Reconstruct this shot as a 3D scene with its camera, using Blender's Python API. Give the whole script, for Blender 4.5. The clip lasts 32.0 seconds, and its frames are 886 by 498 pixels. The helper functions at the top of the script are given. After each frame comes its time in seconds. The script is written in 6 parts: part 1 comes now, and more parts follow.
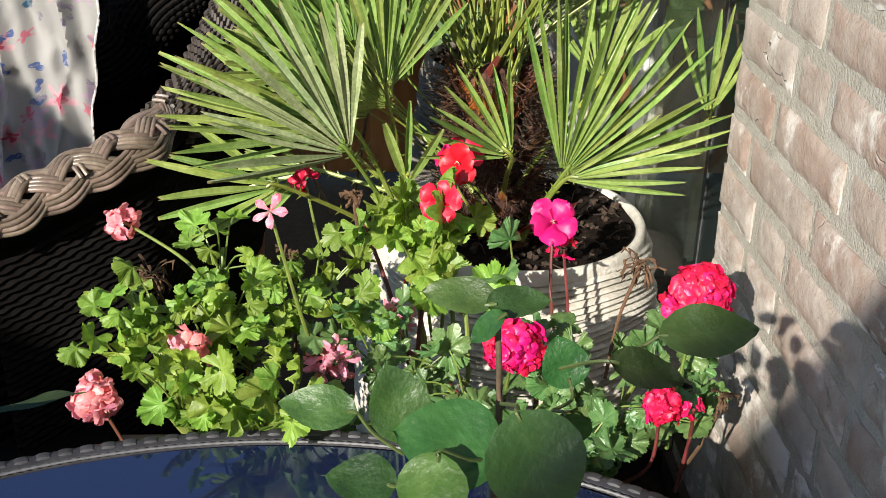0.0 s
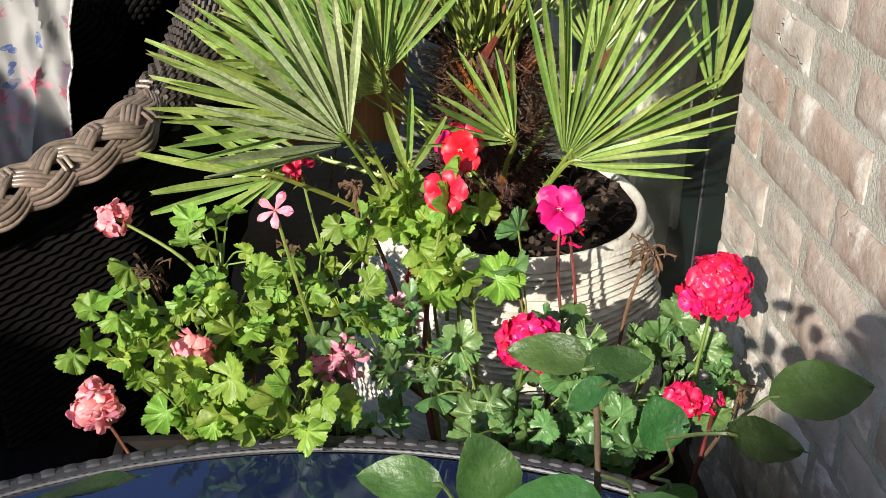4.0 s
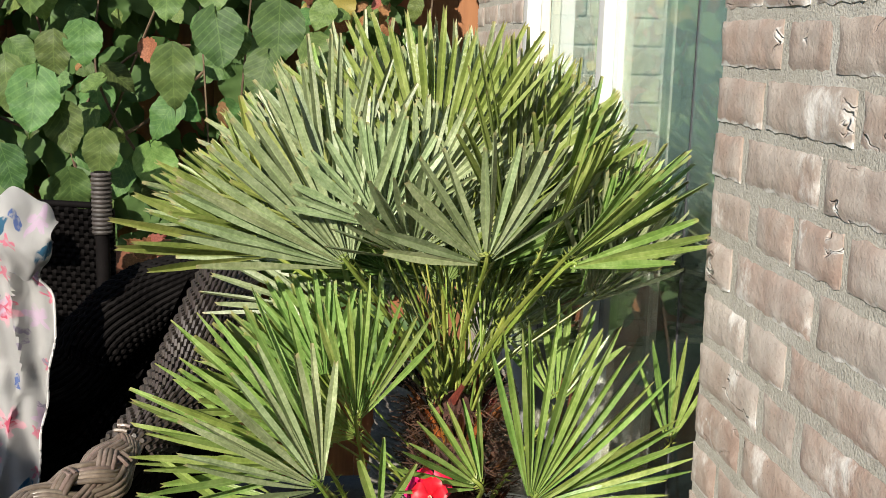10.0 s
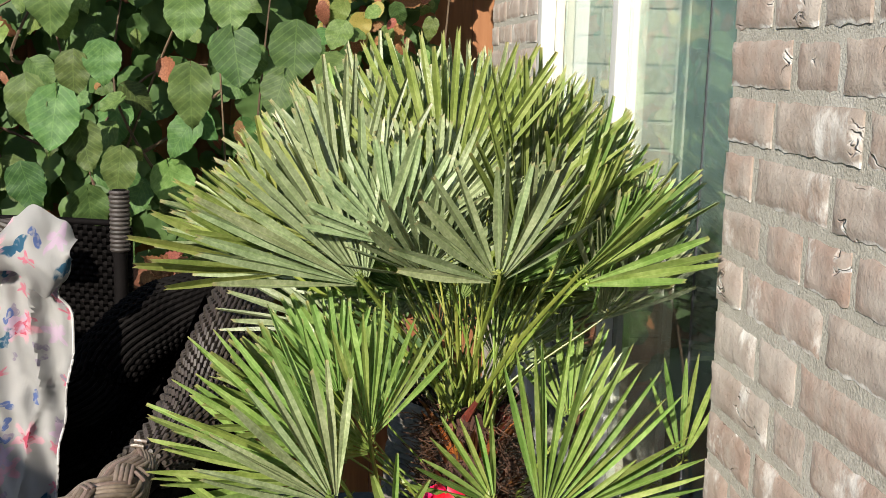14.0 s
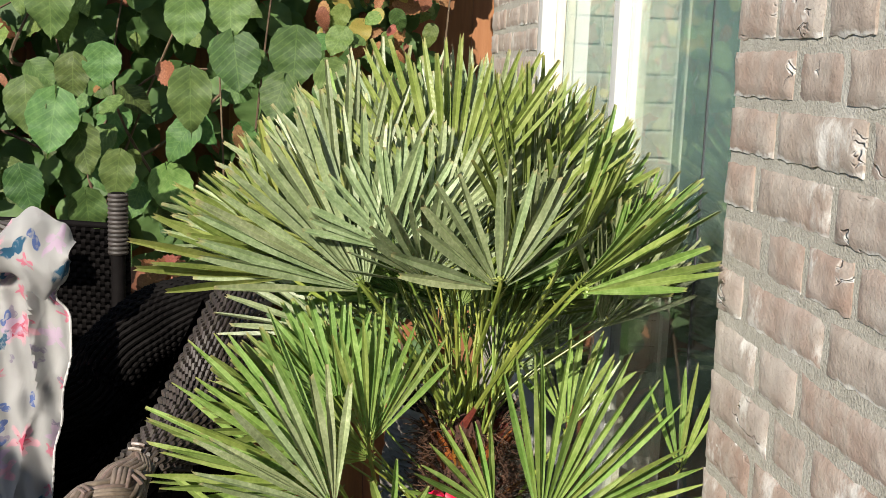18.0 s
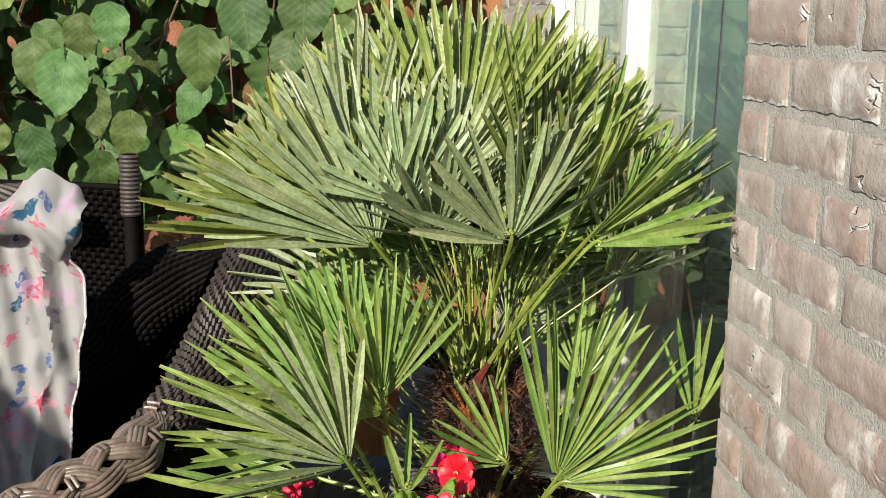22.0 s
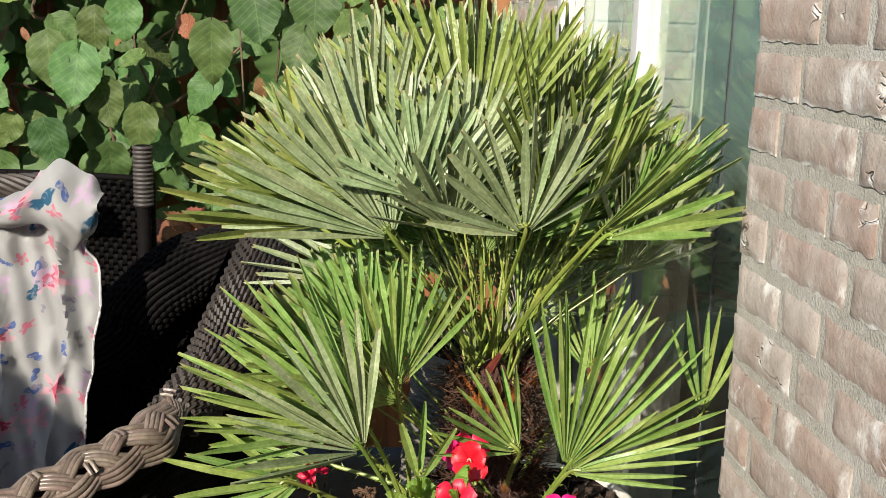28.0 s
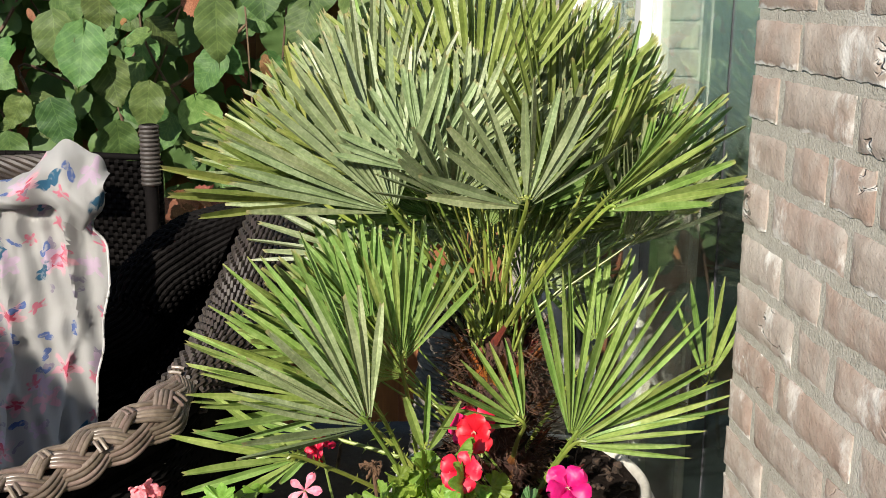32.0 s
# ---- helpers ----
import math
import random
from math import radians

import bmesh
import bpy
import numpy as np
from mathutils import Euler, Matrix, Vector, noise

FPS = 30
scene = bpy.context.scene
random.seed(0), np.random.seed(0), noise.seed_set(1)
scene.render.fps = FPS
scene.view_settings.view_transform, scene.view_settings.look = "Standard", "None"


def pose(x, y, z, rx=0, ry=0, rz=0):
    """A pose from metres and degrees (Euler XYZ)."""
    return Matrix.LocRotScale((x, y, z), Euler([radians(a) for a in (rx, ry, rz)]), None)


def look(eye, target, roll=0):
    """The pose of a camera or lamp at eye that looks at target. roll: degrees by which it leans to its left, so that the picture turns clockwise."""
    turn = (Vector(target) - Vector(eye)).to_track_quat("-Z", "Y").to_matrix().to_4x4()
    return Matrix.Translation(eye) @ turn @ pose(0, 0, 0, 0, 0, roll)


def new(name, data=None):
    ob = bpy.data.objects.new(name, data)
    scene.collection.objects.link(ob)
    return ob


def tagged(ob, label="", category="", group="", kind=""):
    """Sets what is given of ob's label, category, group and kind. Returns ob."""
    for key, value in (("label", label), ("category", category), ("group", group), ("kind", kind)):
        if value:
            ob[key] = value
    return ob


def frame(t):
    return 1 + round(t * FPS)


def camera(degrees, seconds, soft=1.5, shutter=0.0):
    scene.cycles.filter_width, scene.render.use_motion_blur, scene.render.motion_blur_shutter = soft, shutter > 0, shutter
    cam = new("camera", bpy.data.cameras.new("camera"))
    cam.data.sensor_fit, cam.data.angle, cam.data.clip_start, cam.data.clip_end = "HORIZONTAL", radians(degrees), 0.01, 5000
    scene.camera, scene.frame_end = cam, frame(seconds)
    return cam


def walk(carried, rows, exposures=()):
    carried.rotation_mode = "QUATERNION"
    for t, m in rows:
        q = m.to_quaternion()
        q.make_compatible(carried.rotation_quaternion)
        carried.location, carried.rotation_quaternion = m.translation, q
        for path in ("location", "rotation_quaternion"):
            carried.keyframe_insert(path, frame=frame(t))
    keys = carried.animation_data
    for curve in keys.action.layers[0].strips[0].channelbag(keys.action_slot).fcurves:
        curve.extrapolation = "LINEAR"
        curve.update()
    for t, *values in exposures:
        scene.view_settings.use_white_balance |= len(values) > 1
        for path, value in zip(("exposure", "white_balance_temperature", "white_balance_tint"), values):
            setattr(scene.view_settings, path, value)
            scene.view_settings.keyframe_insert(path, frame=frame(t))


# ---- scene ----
# ------------------------------------------------------------------ camera
cam = camera(43.66, 32.0, soft=0.75)
ROWS = [
    (0.0, 0.2003, 0.2842, 1.3274, 64.680, -1.129, -2.420),
    (0.5, 0.1936, 0.2839, 1.3268, 64.126, -0.941, -2.765),
    (1.0, 0.1856, 0.2974, 1.3226, 62.868, -0.480, -4.249),
    (1.5, 0.1772, 0.3101, 1.3241, 61.414, -0.092, -5.509),
    (2.0, 0.1697, 0.3331, 1.3251, 60.362, -0.558, -6.179),
    (2.5, 0.1669, 0.3424, 1.3386, 61.490, -0.812, -5.795),
    (3.0, 0.1615, 0.3420, 1.3426, 62.170, -0.884, -4.754),
    (3.5, 0.1593, 0.3387, 1.3436, 62.588, -0.766, -4.556),
    (5.5, 0.1590, 0.3199, 1.3437, 62.644, -1.175, -4.675),
    (6.0, 0.1631, 0.3189, 1.3419, 62.537, -1.491, -4.881),
    (6.5, 0.1657, 0.3121, 1.3400, 63.908, -1.765, -5.191),
    (7.0, 0.1652, 0.3064, 1.3471, 67.071, -1.601, -5.697),
    (7.5, 0.1576, 0.3058, 1.3520, 70.001, -1.940, -6.048),
    (8.0, 0.1502, 0.2986, 1.3575, 72.714, -2.376, -6.252),
    (8.5, 0.1454, 0.2951, 1.3674, 74.889, -2.356, -6.146),
    (9.0, 0.1364, 0.2869, 1.3765, 76.473, -2.110, -5.988),
    (9.5, 0.1384, 0.2853, 1.3874, 77.903, -1.663, -6.439),
    (10.0, 0.1373, 0.2776, 1.3926, 79.351, -1.612, -6.610),
    (10.5, 0.1364, 0.2707, 1.3961, 80.352, -1.757, -6.582),
    (11.0, 0.1335, 0.2696, 1.3957, 80.890, -2.186, -6.623),
    (11.5, 0.1273, 0.2681, 1.3941, 80.954, -2.650, -6.428),
    (12.0, 0.1298, 0.2642, 1.3956, 81.065, -2.541, -6.476),
    (12.5, 0.1337, 0.2626, 1.3960, 80.617, -2.005, -6.340),
    (13.0, 0.1364, 0.2599, 1.3968, 80.022, -1.503, -5.923),
    (13.5, 0.1408, 0.2619, 1.3982, 80.188, -1.414, -5.966),
    (14.0, 0.1385, 0.2627, 1.3965, 80.211, -1.528, -5.801),
    (14.5, 0.1369, 0.2613, 1.3935, 80.251, -1.667, -5.675),
    (16.5, 0.1307, 0.2534, 1.3987, 81.296, -1.974, -5.805),
    (17.0, 0.1332, 0.2569, 1.3977, 81.271, -2.137, -6.261),
    (17.5, 0.1305, 0.2593, 1.3956, 80.898, -2.203, -6.180),
    (18.0, 0.1294, 0.2617, 1.3951, 80.596, -2.202, -6.008),
    (18.5, 0.1275, 0.2608, 1.3936, 80.213, -2.334, -6.111),
    (19.0, 0.1274, 0.2602, 1.3910, 79.959, -2.365, -6.255),
    (19.5, 0.1289, 0.2585, 1.3907, 79.772, -2.052, -6.202),
    (20.0, 0.1329, 0.2618, 1.3887, 79.324, -1.820, -6.300),
    (20.5, 0.1373, 0.2661, 1.3878, 78.944, -1.530, -6.467),
    (21.0, 0.1397, 0.2685, 1.3901, 78.775, -1.391, -6.506),
    (21.5, 0.1390, 0.2678, 1.3887, 78.575, -1.373, -6.222),
    (22.0, 0.1347, 0.2665, 1.3873, 78.518, -1.279, -5.395),
    (22.5, 0.1275, 0.2620, 1.3882, 78.836, -1.214, -5.014),
    (23.0, 0.1240, 0.2578, 1.3885, 78.982, -1.156, -5.070),
    (23.5, 0.1245, 0.2566, 1.3888, 78.995, -1.115, -5.343),
    (24.0, 0.1238, 0.2552, 1.3885, 78.900, -1.049, -5.374),
    (24.5, 0.1233, 0.2526, 1.3879, 78.898, -0.921, -4.895),
    (26.5, 0.1256, 0.2458, 1.3899, 78.902, -1.407, -4.907),
    (27.0, 0.1210, 0.2425, 1.3907, 78.805, -1.493, -5.162),
    (27.5, 0.1166, 0.2416, 1.3891, 78.521, -1.677, -5.130),
    (28.0, 0.1158, 0.2432, 1.3889, 78.208, -1.726, -5.231),
    (28.5, 0.1225, 0.2464, 1.3878, 77.811, -1.210, -5.087),
    (29.0, 0.1289, 0.2496, 1.3872, 77.371, -0.980, -5.104),
    (29.5, 0.1298, 0.2477, 1.3869, 77.361, -1.028, -5.355),
    (30.0, 0.1268, 0.2429, 1.3872, 77.558, -1.030, -5.270),
    (30.5, 0.1296, 0.2421, 1.3880, 77.879, -0.928, -4.673),
    (31.0, 0.1296, 0.2442, 1.3886, 77.722, -0.851, -4.705),
    (31.5, 0.1357, 0.2504, 1.3916, 77.104, -0.337, -5.350),
    (32.0, 0.1321, 0.2403, 1.3891, 76.868, -0.673, -4.646),
]
walk(cam, [(r[0], pose(*r[1:])) for r in ROWS], [(0.0, 0.80), (6.5, 0.80), (9.5, 0.62), (32.0, 0.62)])

# ------------------------------------------------------------------ light
SUN_WAY = Vector((0.47, 0.795, -0.455)).normalized()
world = bpy.data.worlds.new("sky")
scene.world = world
world.use_nodes = True
wn = world.node_tree.nodes
sky = wn.new("ShaderNodeTexSky")
sky.sky_type = "NISHITA"
sky.sun_disc = False
sky.sun_elevation = math.asin(-SUN_WAY.z)
sky.sun_rotation = math.atan2(-SUN_WAY.x, -SUN_WAY.y)
sky.air_density, sky.dust_density, sky.ozone_density = 1.0, 0.6, 2.0
wn["Background"].inputs["Strength"].default_value = 0.10
world.node_tree.links.new(sky.outputs["Color"], wn["Background"].inputs["Color"])
sun_data = bpy.data.lights.new("sun", "SUN")
sun_data.energy = 5.0
sun_data.angle = radians(0.55)
sun_data.color = (1.0, 0.93, 0.82)
sun = new("sun", sun_data)
sun.matrix_world = look((0, 0, 6), Vector((0, 0, 6)) + SUN_WAY)


# ------------------------------------------------------------------ materials
def mat(name, stops, scale=30.0, rough=0.6, bump=0.0, bump_scale=120.0, metal=0.0, detail=6.0, vary=0.0, fine=0.35,
        spec=0.5, trans=0.0, trans_col=None, sheen=0.0, stretch=(1, 1, 1), coat=0.0, veins="", rib=0.28):
    """A surface: a noise ramp between colours at two scales, a tint per object, fine relief, and light through thin leaves."""
    m = bpy.data.materials.new(name)
    m.use_nodes = True
    nt = m.node_tree
    nd, ln = nt.nodes, nt.links
    b = nd["Principled BSDF"]
    tc = nd.new("ShaderNodeTexCoord")
    mp = nd.new("ShaderNodeMapping")
    mp.inputs["Scale"].default_value = stretch
    ln.new(tc.outputs["Object"], mp.inputs["Vector"])
    info = nd.new("ShaderNodeObjectInfo")
    shift = nd.new("ShaderNodeVectorMath")
    shift.operation = "MULTIPLY_ADD"
    shift.inputs[1].default_value = (37.0, 17.0, 29.0)
    ln.new(info.outputs["Random"], shift.inputs[0])
    ln.new(mp.outputs["Vector"], shift.inputs[2])
    n1 = nd.new("ShaderNodeTexNoise")
    n1.inputs["Scale"].default_value = scale
    n1.inputs["Detail"].default_value = detail
    ln.new(shift.outputs[0], n1.inputs["Vector"])
    n2 = nd.new("ShaderNodeTexNoise")
    n2.inputs["Scale"].default_value = scale * 7
    n2.inputs["Detail"].default_value = 4
    ln.new(shift.outputs[0], n2.inputs["Vector"])
    mix = nd.new("ShaderNodeMix")
    mix.inputs["Factor"].default_value = fine
    ln.new(n1.outputs["Fac"], mix.inputs["A"])
    ln.new(n2.outputs["Fac"], mix.inputs["B"])
    ramp = nd.new("ShaderNodeValToRGB")
    els = ramp.color_ramp.elements
    while len(els) < len(stops):
        els.new(0.5)
    for e, (pos, col) in zip(els, stops):
        e.position, e.color = pos, (*col, 1)
    ln.new(mix.outputs["Result"], ramp.inputs["Fac"])
    out = ramp.outputs["Color"]
    if vary:
        hsv = nd.new("ShaderNodeHueSaturation")
        ml = nd.new("ShaderNodeMapRange")
        ml.inputs["To Min"].default_value, ml.inputs["To Max"].default_value = 1 - vary, 1 + vary
        ln.new(info.outputs["Random"], ml.inputs["Value"])
        mh = nd.new("ShaderNodeMapRange")
        mh.inputs["To Min"].default_value, mh.inputs["To Max"].default_value = 0.5 - vary * 0.085, 0.5 + vary * 0.085
        frac = nd.new("ShaderNodeMath")
        frac.operation = "PINGPONG"
        frac.inputs[1].default_value = 0.13
        ln.new(info.outputs["Random"], frac.inputs[0])
        mm = nd.new("ShaderNodeMath")
        mm.operation = "MULTIPLY"
        mm.inputs[1].default_value = 7.7
        ln.new(frac.outputs[0], mm.inputs[0])
        ln.new(mm.outputs[0], mh.inputs["Value"])
        ln.new(ml.outputs["Result"], hsv.inputs["Value"])
        ln.new(mh.outputs["Result"], hsv.inputs["Hue"])
        ln.new(out, hsv.inputs["Color"])
        out = hsv.outputs["Color"]
    ridge = None
    if veins:
        sep = nd.new("ShaderNodeSeparateXYZ")
        ln.new(tc.outputs["Object"], sep.inputs[0])

        def math_node(op, a, c=None):
            q = nd.new("ShaderNodeMath")
            q.operation = op
            for k, val in enumerate((a, c)):
                if val is None:
                    continue
                if isinstance(val, (int, float)):
                    q.inputs[k].default_value = val
                else:
                    ln.new(val, q.inputs[k])
            return q.outputs[0]

        if veins == "blade":
            tape = nd.new("ShaderNodeSeparateXYZ")
            ln.new(tc.outputs["UV"], tape.inputs[0])
            across = math_node("ABSOLUTE", math_node("SUBTRACT", tape.outputs[1], 0.5))
            wave = math_node("MULTIPLY", math_node("ADD", math_node("SINE", math_node("MULTIPLY", tape.outputs[1], 62.0)), 1.0), 0.22)
            # midrib, stripes and lightened margins that put the edge highlights into the colour
            ridge = math_node("MAXIMUM", math_node("MULTIPLY", math_node("LESS_THAN", across, 0.06), 1.4), math_node("MAXIMUM", wave, math_node("MULTIPLY", math_node("GREATER_THAN", across, 0.455), 1.2)))
            dry = nd.new("ShaderNodeMapRange")
            dry.inputs["From Min"].default_value, dry.inputs["From Max"].default_value = 0.955, 1.0
            dry.inputs["To Max"].default_value = 0.55
            ln.new(tape.outputs[0], dry.inputs["Value"])
            straw = nd.new("ShaderNodeMix")
            straw.data_type = "RGBA"
            ln.new(dry.outputs["Result"], straw.inputs[0])
            ln.new(out, straw.inputs[6])
            straw.inputs[7].default_value = (0.36, 0.27, 0.13, 1)
            out = straw.outputs[2]
        elif veins == "feather":
            run = math_node("SUBTRACT", sep.outputs[0], math_node("MULTIPLY", math_node("ABSOLUTE", sep.outputs[1]), 0.85))
            wave = math_node("SINE", math_node("MULTIPLY", run, 44.0))
            mid = math_node("LESS_THAN", math_node("ABSOLUTE", sep.outputs[1]), 0.012)
            ridge = math_node("MAXIMUM", math_node("POWER", math_node("MULTIPLY", math_node("ADD", wave, 1.0), 0.5), 10.0), mid)
        else:
            turn = math_node("ARCTAN2", sep.outputs[1], math_node("SUBTRACT", sep.outputs[0], 0.02))
            wave = math_node("COSINE", math_node("MULTIPLY", turn, 7.5))
            ridge = math_node("POWER", math_node("MAXIMUM", wave, 0.0), 9.0)
        vm = nd.new("ShaderNodeMix")
        vm.data_type = "RGBA"
        vm.blend_type = "ADD"
        ln.new(math_node("MULTIPLY", ridge, rib), vm.inputs[0])
        ln.new(out, vm.inputs[6])
        vm.inputs[7].default_value = (0.09, 0.13, 0.035, 1)
        out = vm.outputs[2]
    ln.new(out, b.inputs["Base Color"])
    b.inputs["Roughness"].default_value = rough
    b.inputs["Metallic"].default_value = metal
    b.inputs["Specular IOR Level"].default_value = spec
    b.inputs["Sheen Weight"].default_value = sheen
    b.inputs["Coat Weight"].default_value = coat
    if bump:
        bp = nd.new("ShaderNodeBump")
        bp.inputs["Strength"].default_value = min(1.0, bump)
        bp.inputs["Distance"].default_value = 0.003
        n3 = nd.new("ShaderNodeTexNoise")
        n3.inputs["Scale"].default_value = bump_scale
        n3.inputs["Detail"].default_value = 5
        ln.new(shift.outputs[0], n3.inputs["Vector"])
        ln.new(n3.outputs["Fac"], bp.inputs["Height"])
        ln.new(bp.outputs["Normal"], b.inputs["Normal"])
    if trans:
        t = nd.new("ShaderNodeBsdfTranslucent")
        if trans_col:
            mc = nd.new("ShaderNodeMix")
            mc.data_type = "RGBA"
            mc.blend_type = "MULTIPLY"
            mc.inputs[0].default_value = 1.0
            ln.new(out, mc.inputs[6])
            mc.inputs[7].default_value = (*trans_col, 1)
            ln.new(mc.outputs[2], t.inputs["Color"])
        else:
            ln.new(out, t.inputs["Color"])
        ms = nd.new("ShaderNodeMixShader")
        ms.inputs[0].default_value = trans
        ln.new(b.outputs[0], ms.inputs[1])
        ln.new(t.outputs[0], ms.inputs[2])
        ln.new(ms.outputs[0], nd["Material Output"].inputs["Surface"])
    return m


def brick_material():
    """Hand-moulded brick: red-brown to grey-brown by the piece, sandy grain, torn creases with pale lime at their edges."""
    m = bpy.data.materials.new("brick")
    m.use_nodes = True
    nd, ln = m.node_tree.nodes, m.node_tree.links
    b = nd["Principled BSDF"]
    info, geo = nd.new("ShaderNodeObjectInfo"), nd.new("ShaderNodeNewGeometry")

    def tex(scale, detail, rough=0.55, stretch=(1, 1, 1)):
        mp = nd.new("ShaderNodeMapping")
        mp.inputs["Scale"].default_value = stretch
        ln.new(geo.outputs["Position"], mp.inputs["Vector"])
        n = nd.new("ShaderNodeTexNoise")
        n.inputs["Scale"].default_value, n.inputs["Detail"].default_value, n.inputs["Roughness"].default_value = scale, detail, rough
        ln.new(mp.outputs[0], n.inputs["Vector"])
        return n.outputs["Fac"]

    def span(v, lo, hi, a=0.0, c=1.0):
        r = nd.new("ShaderNodeMapRange")
        r.interpolation_type = "SMOOTHSTEP"
        for k, val in zip(("From Min", "From Max", "To Min", "To Max"), (lo, hi, a, c)):
            r.inputs[k].default_value = val
        ln.new(v, r.inputs["Value"])
        return r.outputs["Result"]

    def calc(op, a, c):
        q = nd.new("ShaderNodeMath")
        q.operation = op
        for k, val in enumerate((a, c)):
            if isinstance(val, (int, float)):
                q.inputs[k].default_value = val
            else:
                ln.new(val, q.inputs[k])
        return q.outputs[0]

    def blend(f, a, c, how="MIX"):
        x = nd.new("ShaderNodeMix")
        x.data_type, x.blend_type = "RGBA", how
        for k, val in ((0, f), (6, a), (7, c)):
            if isinstance(val, tuple):
                x.inputs[k].default_value = (*val, 1)
            elif isinstance(val, (int, float)):
                x.inputs[k].default_value = val
            else:
                ln.new(val, x.inputs[k])
        return x.outputs[2]

    ramp = nd.new("ShaderNodeValToRGB")
    els = ramp.color_ramp.elements
    tones = ((0.0, (0.285, 0.205, 0.165)), (0.3, (0.325, 0.255, 0.212)), (0.55, (0.298, 0.248, 0.210)), (0.8, (0.345, 0.272, 0.224)), (1.0, (0.262, 0.214, 0.182)))
    while len(els) < len(tones):
        els.new(0.5)
    for e, (p, c) in zip(els, tones):
        e.position, e.color = p, (*c, 1)
    ln.new(info.outputs["Random"], ramp.inputs["Fac"])
    col = blend(span(tex(22, 6, 0.6), 0.35, 0.68), ramp.outputs["Color"], (0.385, 0.335, 0.290))
    col = blend(span(tex(9, 4), 0.50, 0.66, 0.0, 0.42), col, (0.275, 0.175, 0.132))
    col = blend(span(tex(260, 3, 0.7), 0.56, 0.70, 0.0, 0.5), col, (0.16, 0.125, 0.105))
    crease = calc("ABSOLUTE", calc("SUBTRACT", tex(17, 3, 0.5, (1, 0.75, 1.5)), 0.5), 0.0)
    where = span(tex(6.5, 2), 0.60, 0.67)
    rim = calc("MULTIPLY", span(crease, 0.042, 0.010), where)
    low = nd.new("ShaderNodeSeparateXYZ")
    ln.new(geo.outputs["Position"], low.inputs[0])
    splash = calc("MULTIPLY", span(low.outputs[2], 0.95, 0.60), span(tex(13, 7, 0.7, (1, 0.8, 1.2)), 0.46, 0.60, 0.0, 0.9))
    own = nd.new("ShaderNodeTexCoord")
    spot = nd.new("ShaderNodeSeparateXYZ")
    ln.new(own.outputs["Object"], spot.inputs[0])
    lip = calc("MULTIPLY", span(calc("ADD", spot.outputs[2], calc("MULTIPLY", tex(38, 5, 0.65), 0.022)), 0.0165, 0.0115), span(tex(11, 3), 0.44, 0.58, 0.1, 0.95))
    splash = calc("MAXIMUM", splash, lip)
    limed = calc("MAXIMUM", splash, span(tex(8, 8, 0.68, (1, 1.2, 0.8)), 0.56, 0.69, 0.0, 0.85))
    limed = calc("MAXIMUM", limed, span(tex(4, 5), 0.45, 0.65, 0.0, 0.20))
    col = blend(calc("MAXIMUM", limed, calc("MULTIPLY", rim, span(tex(45, 3), 0.46, 0.56))), col, (0.66, 0.64, 0.60))
    ln.new(col, b.inputs["Base Color"])
    b.inputs["Roughness"].default_value, b.inputs["Specular IOR Level"].default_value = 0.92, 0.2
    torn = calc("MULTIPLY", calc("MULTIPLY", span(crease, 0.016, 0.002), where), -1.0)
    high = calc("ADD", calc("ADD", calc("MULTIPLY", tex(70, 5, 0.6), 0.45), calc("MULTIPLY", tex(330, 3), 0.16)), torn)
    bump = nd.new("ShaderNodeBump")
    bump.inputs["Strength"].default_value, bump.inputs["Distance"].default_value = 1.0, 0.0045
    ln.new(high, bump.inputs["Height"])
    ln.new(bump.outputs["Normal"], b.inputs["Normal"])
    return m


M_BRICK = brick_material()
M_MORTAR = mat("mortar", [(0.30, (0.210, 0.197, 0.166)), (0.44, (0.335, 0.318, 0.272)), (0.58, (0.385, 0.366, 0.316)), (0.72, (0.450, 0.430, 0.372))], scale=55, rough=0.95, bump=0.7, bump_scale=380, spec=0.2, fine=0.6)


def lime(m, low, high, most):
    """Uneven pale lime bloom in patches over a whole wall."""
    nd, ln = m.node_tree.nodes, m.node_tree.links
    b = nd["Principled BSDF"]
    old = b.inputs["Base Color"].links[0].from_socket
    geo = nd.new("ShaderNodeNewGeometry")
    big = nd.new("ShaderNodeTexNoise")
    big.inputs["Scale"].default_value = 7.0
    big.inputs["Detail"].default_value = 9.0
    big.inputs["Roughness"].default_value = 0.68
    ln.new(geo.outputs["Position"], big.inputs["Vector"])
    rg = nd.new("ShaderNodeMapRange")
    rg.inputs["From Min"].default_value, rg.inputs["From Max"].default_value = low, high
    rg.inputs["To Max"].default_value = most
    ln.new(big.outputs["Fac"], rg.inputs["Value"])
    mx = nd.new("ShaderNodeMix")
    mx.data_type = "RGBA"
    mx.inputs[7].default_value = (0.56, 0.545, 0.51, 1)
    ln.new(rg.outputs["Result"], mx.inputs[0])
    ln.new(old, mx.inputs[6])
    ln.new(mx.outputs[2], b.inputs["Base Color"])


